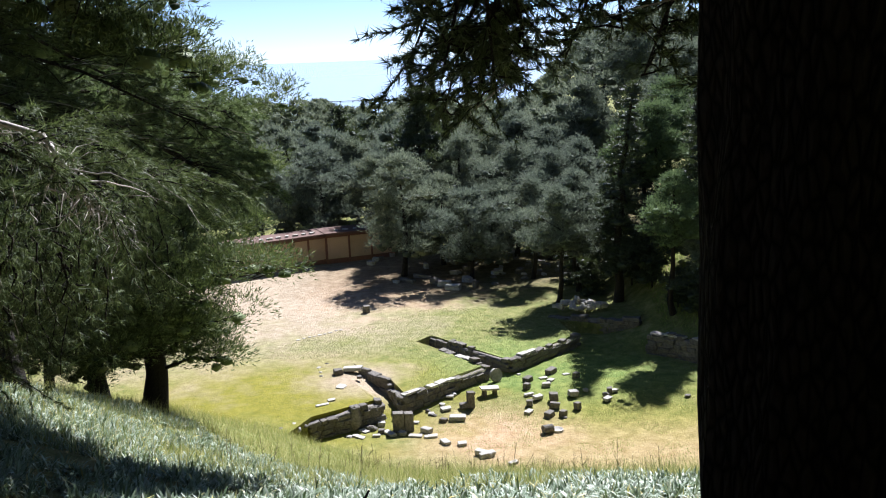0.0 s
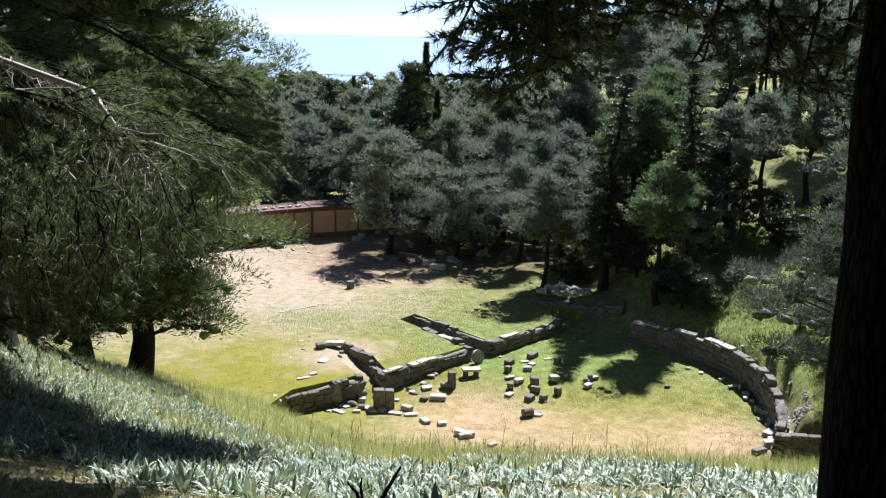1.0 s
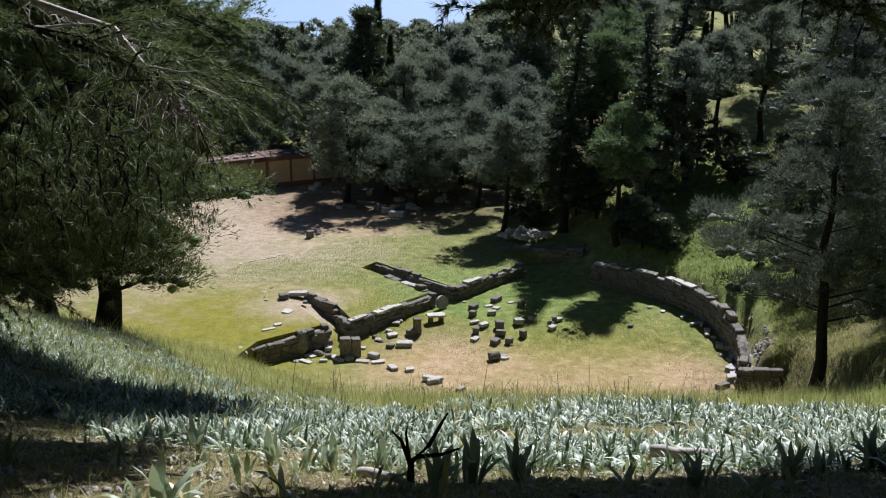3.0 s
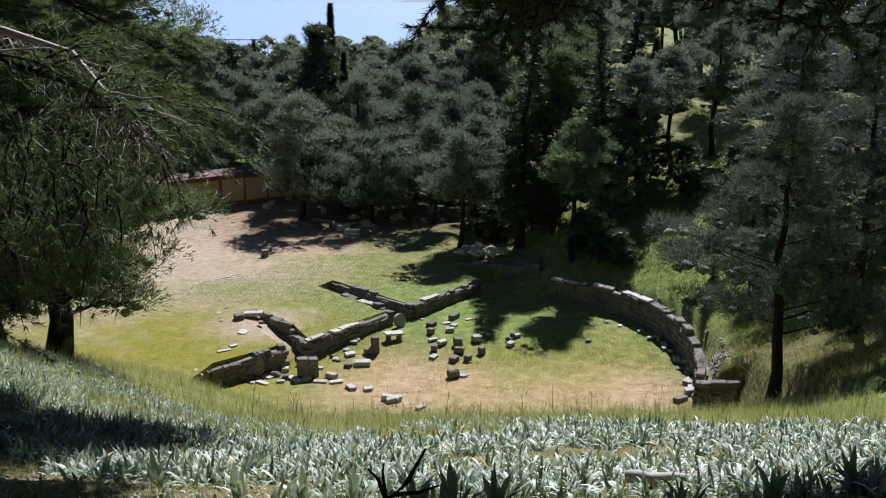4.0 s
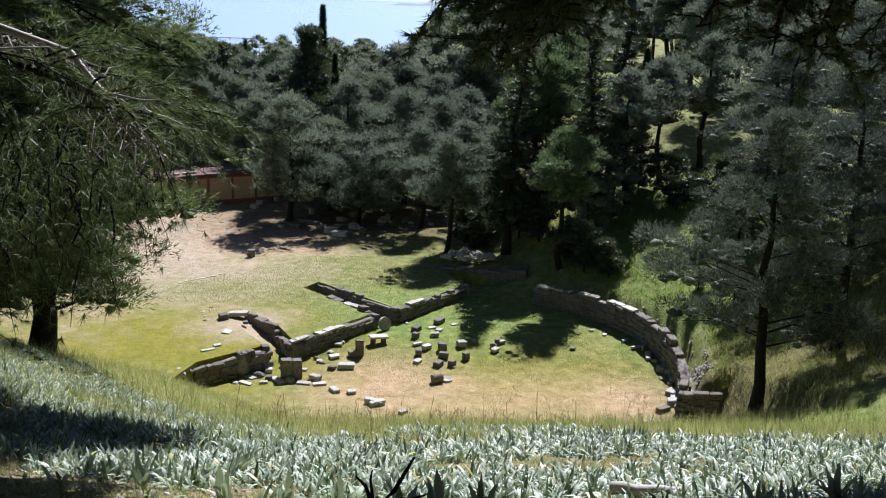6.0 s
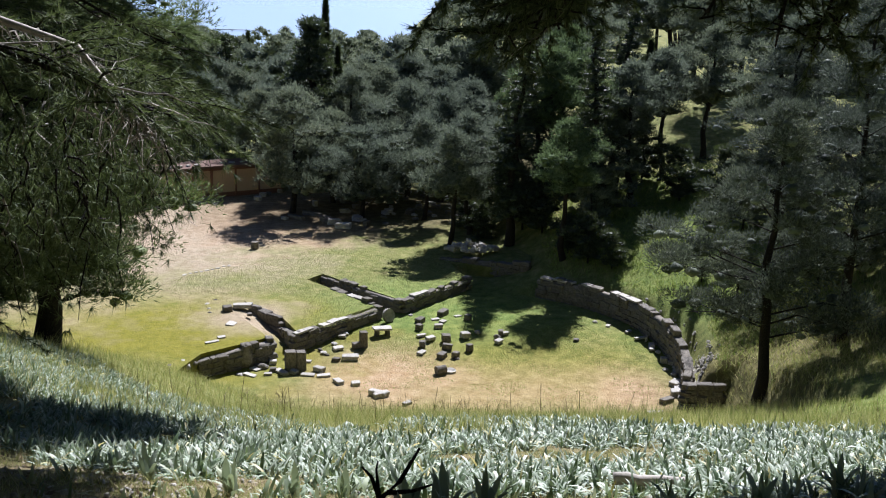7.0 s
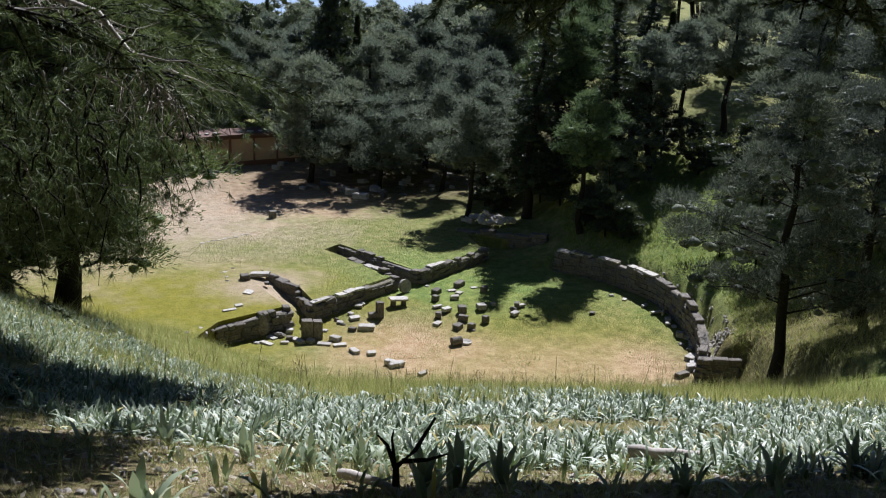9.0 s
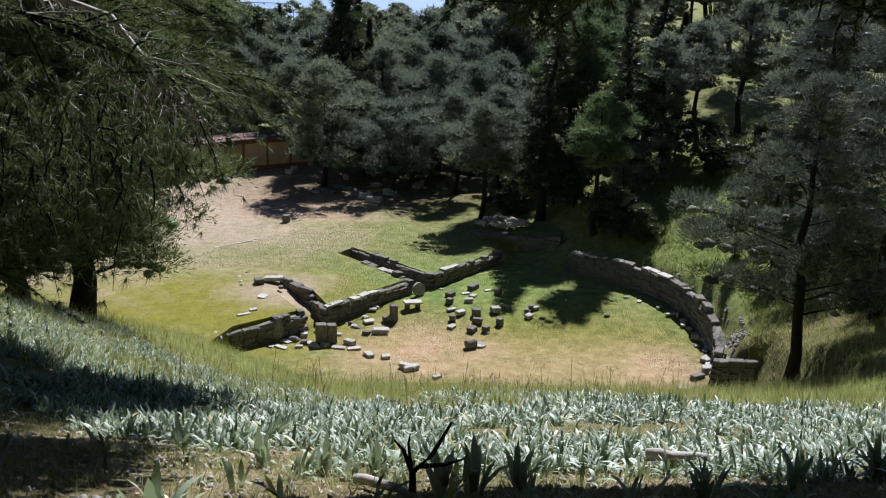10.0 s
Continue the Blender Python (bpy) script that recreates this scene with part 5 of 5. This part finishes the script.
blades("bank_grass", "green grass on the sunny bank", x[k], y[k], 0.24, 0.02, GRASS_GREEN)
n = 16000
x, y = rs.uniform(14.6, 28, n), rs.uniform(37, 53, n)
k = np.hypot(x - 5.3, y - 52.5) > 11.9
blades("dry_bank_grass", "tall dry grass under the pines on the bank", x[k], y[k], 0.36, 0.03, GRASS, 0.6)
n = 22000
x, y = rs.uniform(10, 26, n), rs.uniform(47, 78, n)
k = np.hypot(x - 5.3, y - 52.5) > 11.9
blades("bank_turf", "rough green turf on the bank above the curved wall", x[k], y[k], 0.3, 0.05, GRASS_GREEN, 0.6)
n = 26000
x, y = rs.uniform(-6, 15, n), rs.uniform(45.5, 66, n)
k = (np.hypot(x - 5.3, y - 52.5) < 9.6) | ((y > 52) & (x > -0.5) & (x < 9) & (y < 59 + np.clip(x, 0, 6)))
grow = np.array([noise.noise(Vector((a * 0.45, b * 0.45, 9))) for a, b in zip(x, y)])
k &= grow > -0.05 - 0.02 * (y - 52)
blades("lawn_grass", "short green grass among the fallen blocks", x[k], y[k], 0.085, 0.03, GRASS_GREEN)
n = 34000
x, y = rs.uniform(-17, 4.5, n), rs.uniform(50, 72, n)
k = (y > 50.5 + 0.55 * (x + 10.5)) & (y > 58.5 + 1.1 * x) & (y < 78 + x)
k &= ~((x > -10.6) & (x < -5.6) & (y < 59.4) & (y > 52)) & ~((y < 64.8 - 0.9 * (x + 5.4)) & (y > 57 - 1.25 * (x + 0.6)) & (x > -5.8) & (x < 0.2))
k &= (y > 60) | (x > -7)
blades("terrace_grass", "short olive grass on the terrace", x[k], y[k], 0.09, 0.03, GRASS, 0.5, T - 0.01)

# tall weed stalks on the slope
for k in range(170):
    x_, y_ = rs.uniform(-6, 14), rs.uniform(19, 42)
    h = rs.uniform(0.5, 1.1)
    stems = [[(0, 0, -0.05, 0.008), (0.03, 0.02, h * 0.5, 0.006), (rs.normal(0, 0.05), 0, h, 0.003)]]
    for q in range(5):
        u = rs.uniform(0.35, 0.9)
        stems.append([(0.02, 0.01, h * u, 0.004), (rs.normal(0, 0.1), rs.normal(0, 0.1), h * (u + 0.18), 0.002)])
    if k < 8:
        v, f = tubes(stems, 4)
        WEEDS = [*(WEEDS if k else []), mesh_of("weed_stalk", v, f, STALK, True)]
    ob = new("weed_stalk", WEEDS[k % 8])
    ob.matrix_world = pose(x_, y_, gz(x_, y_), rs.normal(0, 5), rs.normal(0, 5), rs.uniform(0, 360))
    tagged(ob, "thin dry branching weed stalk", "weed", "weed stalks on the slope")


def rosette(x, y, leaves, length, width, tilt, seed, label):
    r = np.random.RandomState(seed)
    ob = new("strap_leaf_plant")
    ob.matrix_world = pose(x, y, gz(x, y) - 0.02)
    for k in range(leaves):
        v, q, t = leaf_strip(r, 1, np.zeros((1, 3)) + r.normal(0, 0.03, 3) * (1, 1, 0), np.array([length * r.uniform(0.6, 1.15)]), np.array([width * r.uniform(0.8, 1.2)]),
                             np.array([abs(r.normal(tilt, 0.2))]), np.array([k * 2.4 + r.normal(0, 0.3)]))
        under(new("leaf", mesh_of("leaf", v, [q, t], BLADE, True)), ob)
    tagged(ob, label, "plant", "single strap-leaved plants")


for k, (x_, y_, s) in enumerate(((0.15, 6.5, 1.0), (0.42, 6.6, 1.1), (0.75, 7.0, 1.15), (2.75, 6.9, 0.9), (1.9, 6.3, 0.8), (-1.35, 5.1, 0.95), (3.6, 7.4, 1.1), (-1.3, 7.9, 0.9), (-0.75, 7.4, 0.95), (-2.2, 8.8, 1.1), (-0.35, 7.6, 0.9))):
    rosette(x_, y_, 11, 0.36 * s, 0.06, 0.35, 500 + k, "dark broad-leaved plant standing at the edge of the shade" if k < 7 else "grey-green broad-leaved plant in the sun")


def fallen_log(name, a, b, r, label, side=()):
    path = []
    for u in np.linspace(0, 1, 7):
        p = np.array(a) + (np.array(b) - np.array(a)) * u + rs.normal(0, 0.012, 3)
        path.append((*p, r * (1 - 0.35 * u) * rs.uniform(0.9, 1.1)))
    o = np.array(path[0][:3])
    v, f = tubes([path], 10)
    caps = [np.arange(10)[::-1][None, :], (60 + np.arange(10))[None, :]]
    ob = new(name)
    ob.matrix_world = pose(*o)
    under(new("stem", mesh_of("stem", v - o, [f, *caps], TWIG, True)), ob)
    for s in side:
        v, f = tubes([s], 7)
        under(new("branch", mesh_of("branch", v - o, f, BARK, True)), ob)
    tagged(ob, label, "log")


fallen_log("fallen_log", (2.15, 9.0, gz(2.15, 9.0) + 0.2), (2.85, 8.9, gz(2.85, 8.9) + 0.16), 0.065, "short bleached log lying among the plants")
z0 = gz(0, 6.1)
fallen_log("dead_branch", (-0.42, 6.75, gz(-0.42, 6.75) + 0.06), (-0.02, 6.05, z0 + 0.08), 0.04, "bleached dead branch with forked dark twigs",
           [[(-0.02, 6.1, z0, 0.03), (-0.02, 6.1, z0 + 0.2, 0.022), (0.10, 6.08, z0 + 0.33, 0.016), (0.22, 6.1, z0 + 0.55, 0.008)],
            [(-0.02, 6.1, z0 + 0.18, 0.02), (-0.08, 6.12, z0 + 0.34, 0.012), (-0.14, 6.1, z0 + 0.42, 0.006)],
            [(0.02, 6.1, z0 + 0.24, 0.018), (0.18, 6.05, z0 + 0.28, 0.012), (0.3, 6.02, z0 + 0.34, 0.006)],
            [(-0.03, 6.1, z0 + 0.22, 0.014), (-0.05, 6.1, z0 + 0.4, 0.008), (-0.04, 6.1, z0 + 0.46, 0.005)]])
